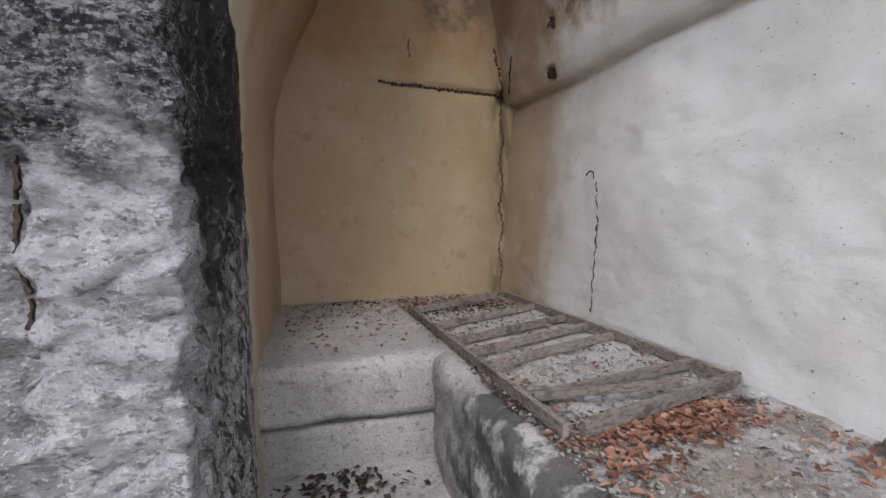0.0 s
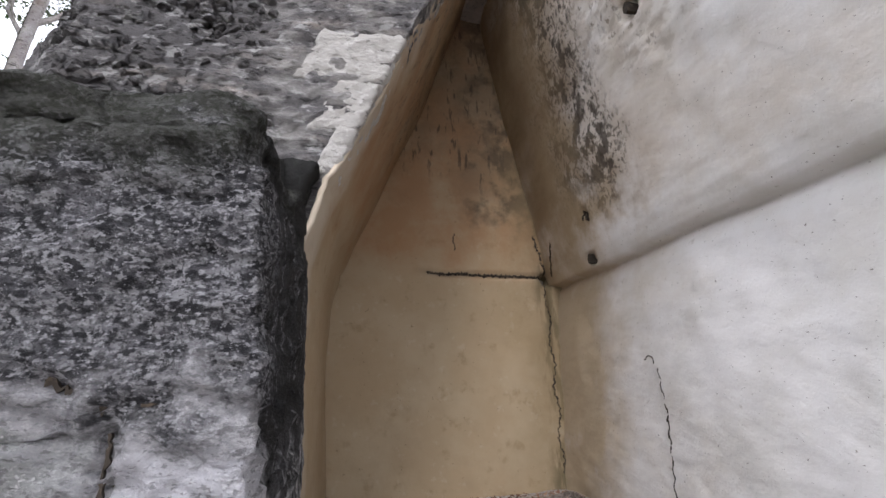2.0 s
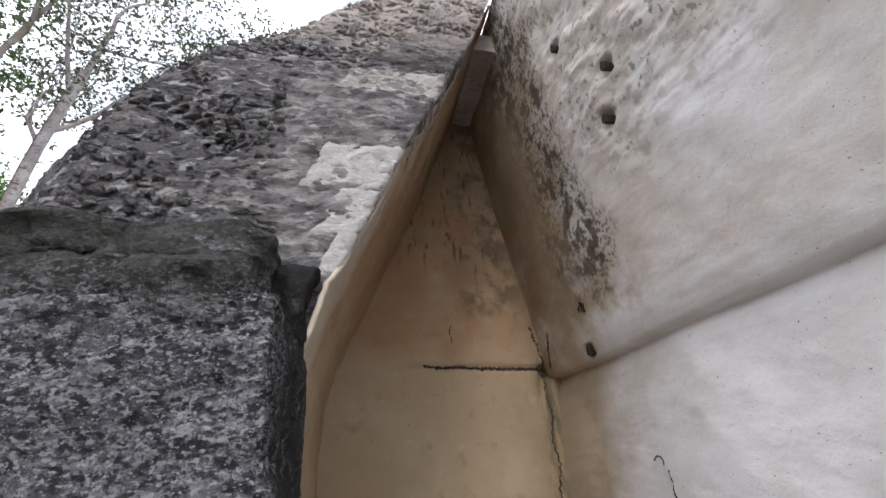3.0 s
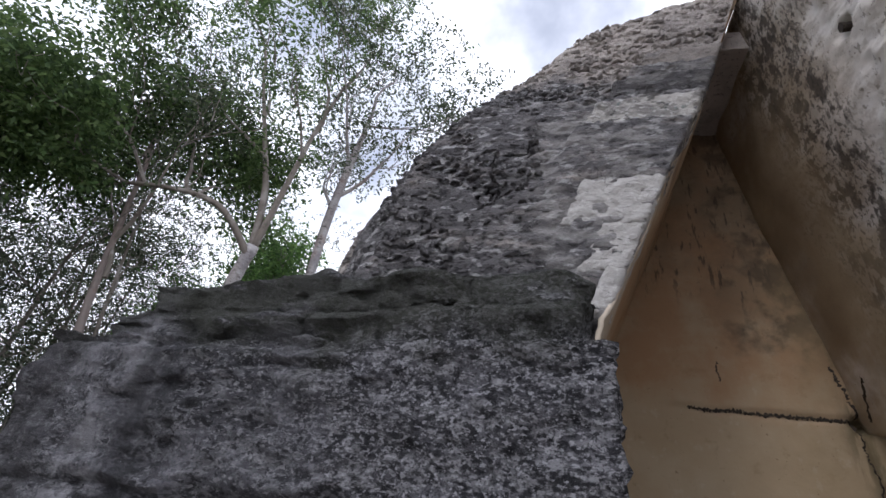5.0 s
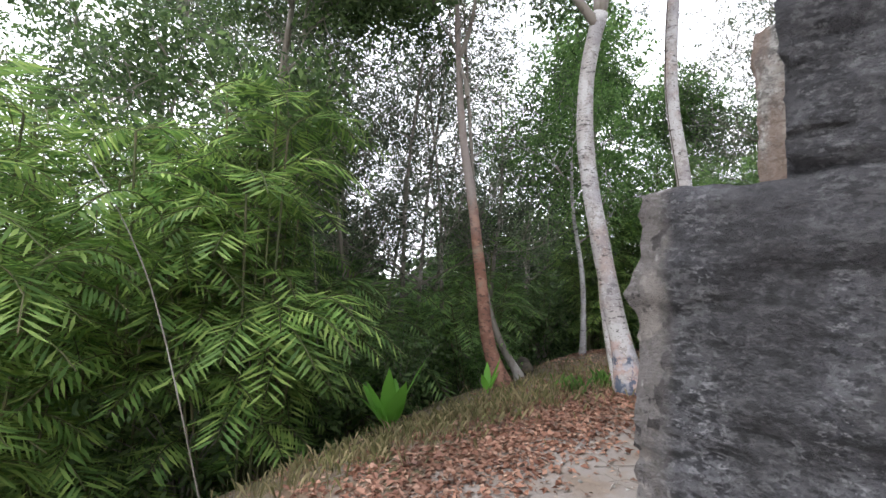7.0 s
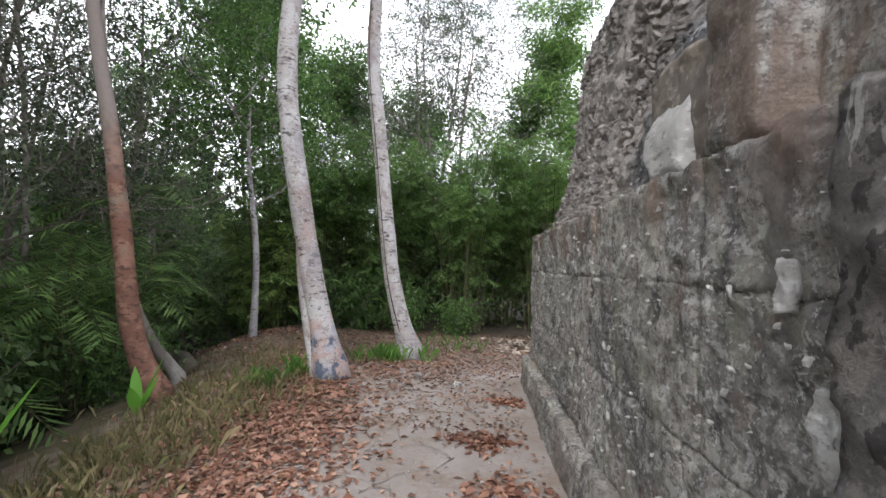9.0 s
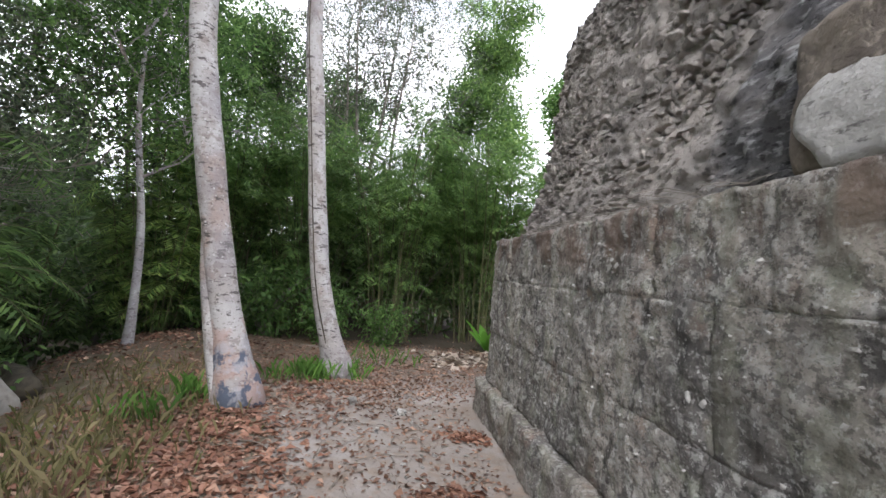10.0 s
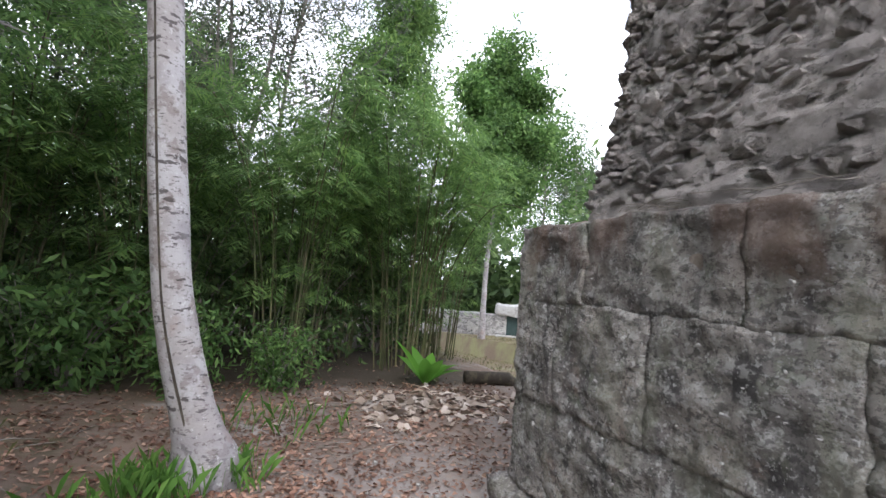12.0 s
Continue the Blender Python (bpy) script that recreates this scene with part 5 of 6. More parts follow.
def chips_on_wall():
    rng = random.Random(8)
    out = []
    for _ in range(240):
        y, z, sz = 1.55 + 4.7 * rng.random() ** 1.5, rng.uniform(0.35, 1.72), 0.005 + 0.016 * rng.random() ** 3
        m = Matrix.LocRotScale((WEST_X - 0.018 + rng.uniform(-0.006, 0.008), y, z), Euler((rng.uniform(0, 3), 0, 0)), (0.02, sz, sz * rng.uniform(1.0, 2.6)))
        k = rng.randrange(len(ROCKS))
        out.append(([m @ q for q in ROCKS[k][0]], ROCKS[k][1]))
    tagged(mesh_thing("plaster_chips", *join_meshes(out), M_WHITESTONE), "small pale plaster chips stuck to the block wall", "plaster chips", kind="stuff")


chips_on_wall()
for x, y, s in ((-4.51, 6.34, 0.11), (-4.03, 6.12, 0.10), (2.36, 1.92, 0.14), (2.40, 1.30, 0.16)):
    ob = new("loose_stone", bpy.data.meshes.new("loose_stone"))
    ob.data.from_pydata([(q.x * s, q.y * s, q.z * s * 0.7) for q in ROCKS[int(s * 100) % 10][0]], [], ROCKS[int(s * 100) % 10][1])
    ob.data.materials.append(M_PALESTONE)
    ob.matrix_basis = pose(x, y, (bz(x, y) if x > 0 else ground_z(x, y)) + s * 0.22, 0, 0, x * 90)
    tagged(ob, "pale loose stone lying on the ground", "stone", group="loose stones")


def grass_patch(name, spots, tall, label, rng, mat=None, blade=0.006):
    pts = np.array(spots)
    n = len(pts)
    z = np.array([ground_z(x, y) for x, y in pts])
    b = np.column_stack([pts, z - 0.01])
    a = rng.uniform(0, 2 * np.pi, n)
    lean = rng.uniform(0.1, 0.8, n)[:, None]
    h = (tall * rng.uniform(0.4, 1.3, n))[:, None]
    d = np.stack([np.cos(a), np.sin(a), np.zeros(n)], 1)
    s = np.stack([-np.sin(a), np.cos(a), np.zeros(n)], 1) * blade
    up = np.array([0, 0, 1.0])
    v = np.empty((n, 4, 3))
    v[:, 0] = b - s
    v[:, 1] = b + s
    v[:, 2] = b + d * lean * h * 0.5 + up * h * 0.8 + s * 0.6
    v[:, 3] = b + d * lean * h + up * h
    return tagged(fast_mesh(name, v.reshape(-1, 3), np.arange(n * 4).reshape(-1, 4), mat or M_GRASS), label, "grass", kind="stuff")


grass_patch("grass", np.vstack([blob(-6.3, 4.6, 0.38, 1.1, 1200), blob(-6.25, 3.2, 0.26, 0.9, 1300), blob(-6.7, 6.0, 0.5, 0.8, 500), blob(-6.0, 2.0, 0.2, 0.5, 300)]), 0.13, "dry tufted grass on the bank beside the path", R, None, 0.0035)
grass_patch("grass", np.vstack([blob(-5.05, 7.3, 0.13, 0.13, 260), blob(-4.62, 7.42, 0.10, 0.08, 90), blob(-5.98, 6.2, 0.09, 0.10, 90), blob(-6.15, 5.6, 0.14, 0.14, 70), blob(-5.4, 7.0, 0.10, 0.10, 30), blob(-4.2, 8.6, 0.3, 0.3, 70)]), 0.19, "fresh green grass tufts round the tree bases", R,
            leaf_material("fresh_grass", (0.05, 0.12, 0.02), (0.09, 0.19, 0.035), (0.15, 0.27, 0.06)), 0.0035)
grass_patch("grass", np.vstack([strip(-1.6, 6, 11.6, 19.5, 8000)]), 0.07, "pale cropped lawn beyond the ruin", R)


# ---- trees ----
def at_ground(x, y, dz=0.0):
    return (x, y, ground_z(x, y) + dz)


def limb(p, way, length, r, rng, sag=0.0, n=7):
    pts, rad = [Vector(p)], [r]
    d = Vector(way).normalized()
    for i in range(n):
        d = (d + Vector((rng.normal(0, 0.16), rng.normal(0, 0.16), rng.normal(0, 0.10) + 0.05 - sag))).normalized()
        pts.append(pts[-1] + d * length / n)
        rad.append(r * (1 - 0.85 * (i + 1) / n))
    return pts, rad, d


def crown_on(thing, starts, mat_bark, mat_leaf, rng, leaf=(0.12, 0.055), per=46, spread=0.42, twigs=5, depth=2, label=""):
    """Limbs that fork from the given starts (place, way, length, radius), and leaves round their ends."""
    ends, wood = [], []

    def grow(p, way, length, r, level):
        pts, rad, d = limb(p, way, length, r, rng)
        wood.append(tube(pts, [max(q, 0.006) for q in rad], 5 if level else 7))
        if level >= depth:
            ends.extend([pts[-1], pts[-2], pts[-3], pts[-4]])
            return
        for k in range(twigs):
            i = int(rng.integers(2, len(pts)))
            away = (d + Vector(rng.normal(0, 0.75, 3))).normalized()
            grow(pts[i], away, length * rng.uniform(0.45, 0.7), max(rad[i] * 0.6, 0.012), level + 1)

    for p, way, length, r in starts:
        grow(p, way, length, r, 0)
    mesh_thing("branchwork", *join_meshes(wood), mat_bark, thing)
    v, q = leaf_cloud([tuple(e) for e in ends], spread, per, leaf[0], leaf[1], rng)
    fast_mesh("crown", v, q, mat_leaf, thing, label)


def trunk_of(thing, pts, r0, r1, mat, n=26, flare=2.0, sides=14, seed=1.0):
    line = bend(pts, n)
    rad = [r0 + (r1 - r0) * i / n for i in range(n + 1)]
    for i in range(4):
        rad[i] *= 1 + (flare - 1) * (1 - i / 4) ** 2
    line[0] = line[0] - Vector((0, 0, 0.15))
    return mesh_thing("trunk", *tube(line, rad, sides, 0.10, seed), mat, thing, smooth=True), line


rg = np.random.default_rng(12)
tree = empty_thing("tree", (0, 0, 0), "pale grey forked tree with peeling pinkish bark beside the path", "tree", "trees by the path")
_, line = trunk_of(tree, [(-5.56, 6.20, 0.03), (-5.85, 6.24, 1.1), (-6.09, 6.25, 2.2), (-6.32, 6.27, 3.5), (-6.34, 6.30, 4.7), (-6.12, 6.32, 5.7)], 0.145, 0.115, M_BARK_PAINTED, seed=2.0)
mesh_thing("stem", *tube(bend([(-5.72, 6.16, -0.1), (-5.86, 6.18, 0.5), (-5.98, 6.22, 1.1), (-6.08, 6.25, 1.9)], 14), [0.085, 0.07, 0.062] + [0.058] * 12, 10, 0.2, 3.0), M_BARK_PALE, tree, "slim side stem grown to the trunk", smooth=True)
LOW_LIMB = [(-6.14, 6.31, 5.45), (-6.62, 5.7, 6.25), (-7.7, 5.2, 6.45), (-8.9, 4.85, 6.35)]
HIGH_LIMB = [(-6.13, 6.32, 5.6), (-6.25, 6.3, 7.0), (-6.7, 6.2, 8.6), (-7.1, 6.0, 10.2)]
SIDE_LIMB = [(-6.10, 6.32, 5.65), (-5.85, 6.4, 7.2), (-5.7, 6.6, 8.8), (-5.4, 6.8, 10.4)]
for limb_pts, r in ((LOW_LIMB, 0.075), (HIGH_LIMB, 0.085), (SIDE_LIMB, 0.075)):
    mesh_thing("limb", *tube(bend(limb_pts, 14), [r * (1 - 0.045 * i) for i in range(15)], 9, 0.12, r), M_BARK_GREY, tree, smooth=True)
crown_on(tree, [((-7.2, 5.45, 6.40), (-0.5, -0.2, 1.0), 2.6, 0.045), ((-7.9, 5.15, 6.45), (-0.3, -0.5, 0.9), 2.6, 0.045), ((-8.4, 5.0, 6.4), (-0.9, 0.2, 0.6), 2.4, 0.04), ((-8.9, 4.85, 6.35), (-1, -0.5, 0.35), 2.4, 0.04),
                ((-8.2, 5.05, 6.42), (-0.4, -1.0, 0.05), 2.0, 0.035), ((-7.0, 5.5, 6.4), (-0.2, 0.5, 0.8), 2.0, 0.035)],
         M_BARK_GREY, M_LEAF_DARK, rg, (0.125, 0.06), 90, 0.34, 4, 2, "dense dark green foliage on the low limb")
crown_on(tree, [((-6.5, 6.25, 7.9), (-0.8, -0.3, 0.7), 3.0, 0.045), ((-6.8, 6.15, 9.0), (-0.5, 0.4, 1), 3.0, 0.045), ((-7.1, 6.0, 10.2), (-0.2, -0.2, 1), 2.6, 0.04), ((-5.7, 6.6, 8.7), (0.5, 0.2, 0.9), 2.8, 0.045),
                ((-5.4, 6.8, 10.3), (0.3, 0.1, 1), 2.6, 0.04), ((-5.8, 6.5, 7.7), (0.6, -0.4, 0.8), 2.2, 0.035)],
         M_BARK_GREY, M_LEAF_DARK, rg, (0.105, 0.05), 34, 0.40, 4, 2, "sparse dark green foliage on the upper limbs")
tree = empty_thing("tree", (0, 0, 0), "slender pale grey tree with a dark vine line up its trunk", "tree", "trees by the path")
_, line = trunk_of(tree, [(-4.76, 7.5, 0.05), (-5.03, 7.5, 0.9), (-5.16, 7.5, 1.6), (-5.34, 7.5, 3.0), (-5.54, 7.5, 4.8), (-5.42, 7.5, 7.0), (-5.1, 7.5, 9.0)], 0.135, 0.085, M_BARK_PALE, 34, seed=5.0)
vine = [p + Vector((-0.05, -0.128 + 0.0018 * i, 0)) for i, p in enumerate(line)]
mesh_thing("vine", *tube(vine, [0.009] * len(vine), 5), M_LOG, tree, "thin dark climbing vine")
crown_on(tree, [((-5.1, 7.5, 8.8), (0.2, 0.1, 1), 3.2, 0.07), ((-5.32, 7.5, 7.6), (0.6, 0.3, 0.8), 2.8, 0.05), ((-5.38, 7.5, 7.2), (-0.6, 0.3, 0.8), 2.6, 0.05),
                ((-5.2, 7.5, 8.4), (-0.2, -0.4, 1), 2.8, 0.05)], M_BARK_PALE, M_LEAF_GREY, rg, (0.115, 0.055), 36, 0.40, 4, 2)

tree = empty_thing("tree", (0, 0, 0), "reddish peeling gumbo-limbo like tree on the slope", "tree", "trees by the path")
zb = ground_z(-7.2, 5.35)
_, line = trunk_of(tree, [(-7.16, 5.35, zb), (-7.48, 5.35, 0.6), (-7.68, 5.35, 1.7), (-7.88, 5.35, 2.8), (-8.15, 5.35, 4.0), (-8.3, 5.35, 5.4), (-8.45, 5.35, 7.5)], 0.12, 0.04, M_BARK_RED, 30, seed=9.0)
crown_on(tree, [((-8.5, 5.3, 7.3), (-0.1, 0.2, 1), 2.8, 0.05), ((-8.2, 5.3, 5.4), (0.5, 0.3, 1), 2.5, 0.045), ((-8.0, 5.3, 4.6), (-0.7, 0.2, 0.8), 2.4, 0.04)],
         M_BARK_GREY, M_LEAF_GREY, rg, (0.10, 0.05), 20, 0.45, 4, 2)
tree = empty_thing("tree", (0, 0, 0), "thin mottled grey tree leaning beside the red one", "tree", "trees by the path")
zb = ground_z(-7.3, 5.95)
_, line = trunk_of(tree, [(-7.28, 5.95, zb), (-7.8, 5.95, 0.55), (-8.2, 6.0, 1.5), (-8.5, 6.0, 3.2), (-8.8, 6.0, 6.0)], 0.07, 0.025, M_BARK_GREY, 24, 1.5, 10, seed=4.0)
crown_on(tree, [((-8.8, 6.0, 5.9), (0.1, 0.2, 1), 2.0, 0.028), ((-8.62, 6.0, 4.6), (-0.6, 0.3, 0.8), 1.8, 0.024)], M_BARK_GREY, M_LEAF_GREY, rg, (0.09, 0.045), 12, 0.4, 3, 2)
stump_z = ground_z(-7.75, 6.6)
tagged(mesh_thing("fallen_log", *tube(bend([(-7.35, 6.15, stump_z + 0.16), (-7.8, 6.6, stump_z + 0.14), (-8.4, 7.1, stump_z + 0.02)], 8), [0.13, 0.14, 0.15, 0.15, 0.15, 0.14, 0.14, 0.13, 0.12], 12, 0.2, 6.0), M_LOG, smooth=True),
       "black rotting log half sunk in the bank", "log")


def forest_tree(label, height, r, bark, leafmat, seed, lean=0.0, per=40, leaf=(0.16, 0.08), spread=0.6, crown_from=0.35, limbs=7, at=(0, 0, 0), reach=0.30):
    g = np.random.default_rng(seed)
    ob = empty_thing("tree", at, label, "tree", "forest trees")
    _, ln = trunk_of(ob, [(0, 0, -0.3), (lean * 0.2, 0.1, height * 0.3), (lean * 0.6, -0.1, height * 0.65), (lean, 0.05, height)], r, r * 0.3, bark, 16, 1.5, 9, seed)
    starts = []
    for k in range(limbs):
        f = crown_from + (1 - crown_from) * (k + 0.5) / limbs
        p = ln[int(f * 16)]
        a = k * 2.4 + g.uniform(-0.4, 0.4)
        starts.append((p, (math.cos(a), math.sin(a), 0.55), height * reach * (1.15 - 0.5 * f), r * 0.45 * (1.1 - 0.6 * f)))
    starts.append((ln[-1], (0, 0, 1), height * 0.16, r * 0.25))
    crown_on(ob, starts, bark, leafmat, g, leaf, per, spread, 4, 2)
    return ob


def set_copies(ob, places):
    for x, y, rz, s in places:
        c = copy_thing(ob, pose(x, y, ground_z(x, y), 0, 0, rz) @ Matrix.Scale(s, 4))
        c.scale = (s, s, s)


t1 = forest_tree("tall dark green forest tree with a dense crown", 10, 0.17, M_BARK_GREY, M_LEAF_DARK, 41, 0.6, 40, (0.135, 0.07), 0.46, 0.4, 6, at=(-16.5, 17.5, ground_z(-16.5, 17.5)))
set_copies(t1, [(-18, 2.0, 140, 1.2), (-18.5, -3, 100, 1.2)])
t2 = forest_tree("leafy green forest tree standing among undergrowth", 8, 0.10, M_BARK_GREY, M_LEAF_MID, 43, -0.5, 42, (0.145, 0.072), 0.42, 0.3, 7, at=(-9.0, 11.8, ground_z(-9.0, 11.8)))
set_copies(t2, [(-8.8, 15.5, 130, 0.9), (-13.0, 10.8, 310, 0.7), (-15.6, 5.6, 170, 0.9), (-6.2, 17.5, 250, 0.85)])
t3 = forest_tree("thin sparse grey-barked tree with fine leaves", 9.0, 0.08, M_BARK_GREY, M_LEAF_GREY, 47, 0.9, 22, (0.085, 0.04), 0.45, at=(-11.4, 6.3, ground_z(-11.4, 6.3)))
set_copies(t3, [(-9.8, 8.0, 120, 0.8), (-14.5, 6.8, 200, 1.05), (-10.4, 13.2, 290, 1.0), (-5.2, 14.2, 30, 0.95), (-15.2, 1.4, 75, 1.1), (-12.4, 4.0, 160, 0.9), (-13.2, 8.8, 60, 1.0), (-7.4, 15.6, 200, 0.75), (-10.9, 5.0, 250, 0.85), (-4.9, 14.5, 200, 0.92), (-4.5, 14.0, 300, 0.85), (-5.6, 14.0, 110, 0.9), (-13.6, 6.4, 310, 1.1), (-12.2, 7.4, 15, 1.0), (-15.0, 4.6, 100, 1.2), (-16.4, 9.4, 70, 1.2), (-10.2, 7.0, 190, 0.8), (-17.5, 7.4, 280, 1.3), (-14.2, 10.6, 220, 1.1)])
t4 = forest_tree("tall feathery light green tree behind the bamboo", 8.2, 0.07, M_BARK_PALE, M_LEAF_BAMBOO, 53, 0.3, 50, (0.19, 0.045), 0.26, 0.25, 12, at=(-1.9, 15.2, ground_z(-1.9, 15.2)), reach=0.17)
t5 = forest_tree("round dark green broad-leaved tree on a pale trunk", 8.6, 0.11, M_BARK_PALE, M_LEAF_MID, 59, 0.2, 80, (0.17, 0.09), 0.28, 0.5, 7, at=(2.9, 17.8, ground_z(2.9, 17.8)), reach=0.19)
set_copies(t2, [(14.5, 31, 40, 1.5), (19, 33, 200, 1.35), (11.5, 36, 110, 1.6)])
set_copies(t3, [(16.5, 30, 60, 1.45)])
t7 = forest_tree("broad dark forest tree with a dense low crown", 8.6, 0.14, M_BARK_GREY, M_LEAF_DARK, 71, 0.5, 52, (0.125, 0.06), 0.34, 0.55, 6, at=(-10.6, 3.0, ground_z(-10.6, 3.0)))
t6 = forest_tree("slim grey sapling standing on the leafy mound", 4.6, 0.065, M_BARK_PALE, M_LEAF_MID, 67, -0.3, 34, (0.075, 0.035), 0.34, 0.5, 5, at=(-7.5, 8.1, ground_z(-7.5, 8.1)))


def shrub(at, label, seed, stems=14, tall=1.7, reach=1.0, mat=None, leaf=(0.14, 0.06), per=16):
    g = np.random.default_rng(seed)
    ob = empty_thing("shrub", at, label, "shrub", "undergrowth shrubs")
    ends, wood = [], []
    for s in range(stems):
        a, d, h = g.uniform(0, 6.28), reach * g.uniform(0.2, 1), tall * g.uniform(0.4, 1.0)
        pts = bend([(0, 0, -0.1), (math.cos(a) * d * 0.35, math.sin(a) * d * 0.35, h * 0.6), (math.cos(a) * d, math.sin(a) * d, h)], 8)
        wood.append(tube(pts, [0.012 * (1 - 0.08 * i) for i in range(9)], 4))
        ends.extend(pts[2:])
    mesh_thing("branchwork", *join_meshes(wood), M_BARK_GREY, ob)
    v, q = leaf_cloud([tuple(e) for e in ends], 0.20, per, leaf[0], leaf[1], g)
    fast_mesh("foliage", v, q, mat or M_LEAF_DARK, ob)
    return ob


s1 = shrub(at_ground(-9.0, 7.0), "dark leafy undergrowth shrub on the slope", 91)
set_copies(s1, [(-9.8, 5.6, 50, 1.2), (-9.4, 9.4, 130, 1.1), (-10.8, 7.2, 220, 1.4), (-8.4, 9.9, 300, 1.0), (-11.2, 10.4, 15, 1.5), (-7.6, 11.0, 77, 1.1), (-12.4, 6.0, 160, 1.6),
                (-9.8, 11.6, 250, 1.4), (-11.8, 2.4, 340, 1.5), (-10.6, 0.6, 100, 1.3), (-13.8, 4.4, 33, 1.7), (-13.6, 9.2, 200, 1.7), (-9.4, -0.4, 61, 1.2), (-8.6, 1.4, 180, 1.0), (-9.0, 3.0, 280, 1.1), (-12.6, -1.8, 10, 1.6), (-8.2, 4.2, 222, 0.8), (-5.4, 12.2, 140, 1.4), (-3.6, 11.9, 20, 1.3), (-2.2, 12.8, 70, 1.3), (-7.0, 12.4, 260, 1.4), (-4.4, 14.2, 310, 1.6), (-1.2, 13.9, 111, 1.3), (-6.6, 9.9, 45, 0.7), (-14.5, 11.5, 20, 2.0), (-12.5, 12.8, 120, 1.9), (-16, 7.6, 210, 2.1), (-15.5, 13.5, 300, 2.2), (-10.5, 14.5, 75, 1.9), (-15, 2.6, 160, 2.1)])
s2 = shrub(at_ground(-6.3, 10.0), "green broad-leaved undergrowth beside the bamboo", 92, mat=M_LEAF_MID, leaf=(0.15, 0.055), tall=1.3)
set_copies(s2, [(-5.2, 9.7, 80, 0.7), (-7.2, 10.2, 160, 0.9), (-8.1, 5.9, 20, 0.6), (-4.2, 9.9, 310, 0.6)])


def far_woods():
    """A distant belt of forest from the south-west round to the north-east."""
    g = np.random.default_rng(97)
    n = 90000
    a = g.uniform(math.radians(28), math.radians(215), n)
    top = 5.2 + 1.8 * np.sin(a * 9) + 1.5 * np.sin(a * 23 + 1) + 1.0 * np.sin(a * 51 + 2)
    r = g.uniform(21, 29, n)
    x, y = -4 + r * np.cos(a), 4 + r * np.sin(a)
    z = -3.2 + (top + 2) * g.uniform(0, 1, n) ** 0.9 * (0.75 + 0.35 * g.uniform(0, 1, n))
    v, q = leaf_cloud(np.column_stack([x, y, z]), 0.3, 1, 0.60, 0.34, g)
    tagged(fast_mesh("far_woods", v, q, M_LEAF_DARK), "distant belt of dense green forest", "woods", kind="stuff")


far_woods()


# ---- palms and bamboo ----
def frond(p, a, length, rise, rng, pairs=15, leaflet=0.20, width=0.026):
    """One arching feather leaf: its midrib as points, its leaflets as quads."""
    out = Vector((math.cos(a), math.sin(a), 0))
    side = Vector((-math.sin(a), math.cos(a), 0))
    pts = []
    for i in range(9):
        t = i / 8
        pts.append(Vector(p) + out * length * (t * 0.85) + Vector((0, 0, length * (rise * t - (rise * 0.55 + 0.42) * t * t))))
    quads = []
    for i in range(pairs):
        t = 0.18 + 0.82 * i / pairs
        k = min(int(t * 8), 7)
        q = pts[k].lerp(pts[k + 1], t * 8 - k)
        fwd = (pts[k + 1] - pts[k]).normalized()
        ln = leaflet * (0.55 + 0.9 * math.sin(math.pi * min(0.15 + t * 0.8, 1))) * rng.uniform(0.85, 1.15)
        for sgn in (-1, 1):
            d = (side * sgn + fwd * 0.65 + Vector((0, 0, rng.uniform(-0.45, 0.0)))).normalized()
            w = fwd * width * 0.5
            quads.append((q, q + d * ln * 0.45 + w, q + d * ln, q + d * ln * 0.45 - w))
    return pts, quads


def palm_clump(name, at, label, stems, height, reach, mat, seed, per=9, leaflet=0.30, group="palm shrubs", width=0.045, size=(0.9, 1.6)):
    g = np.random.default_rng(seed)
    ob = empty_thing(name, at, label, "palm", group)
    allq, ribs = [], []
    for s in range(stems):
        a = g.uniform(0, 6.28)
        d = reach * math.sqrt(g.uniform(0, 1))
        base = Vector((math.cos(a) * d * 0.5, math.sin(a) * d * 0.5, -0.1))
        h = height * g.uniform(0.4, 1.0)
        top = Vector((math.cos(a) * d, math.sin(a) * d, h))
        line = bend([base, base.lerp(top, 0.5) + Vector((0, 0, 0.15)), top], 8)
        v, f = tube(line, [0.014] * 9, 5)
        mesh_thing("stem", v, f, M_CULM, ob)
        for k in range(per):
            low = g.uniform(0.25, 1.0) if k > 3 else 1.0
            p = line[min(int(low * 8), 8)]
            pts, q = frond(p, g.uniform(0, 6.28), g.uniform(*size) * (0.7 + 0.3 * low), g.uniform(0.35, 1.05), g, 15, leaflet, width)
            allq.extend(q)
            ribs.append(tube(pts, [0.006] * 9, 3))
    mesh_thing("ribwork", *join_meshes(ribs), M_CULM, ob)
    v = np.array([[tuple(p) for p in q] for q in allq]).reshape(-1, 3)
    fast_mesh("foliage", v, np.arange(len(v)).reshape(-1, 4), mat, ob)
    return ob


p1 = palm_clump("palm_shrub", at_ground(-8.5, 2.05), "bright green feathery palm shrub on the slope", 19, 5.0, 1.2, M_LEAF_PALM, 61, 12)
p2 = palm_clump("palm_shrub", at_ground(-9.4, 1.0), "bright green feathery palm shrub on the slope", 18, 5.2, 1.4, M_LEAF_PALM, 62, 12)
p3 = palm_clump("palm_shrub", at_ground(-9.6, 3.9), "deep green palm shrub in the forest understorey", 12, 3.4, 1.3, M_LEAF_BAMBOO, 63)
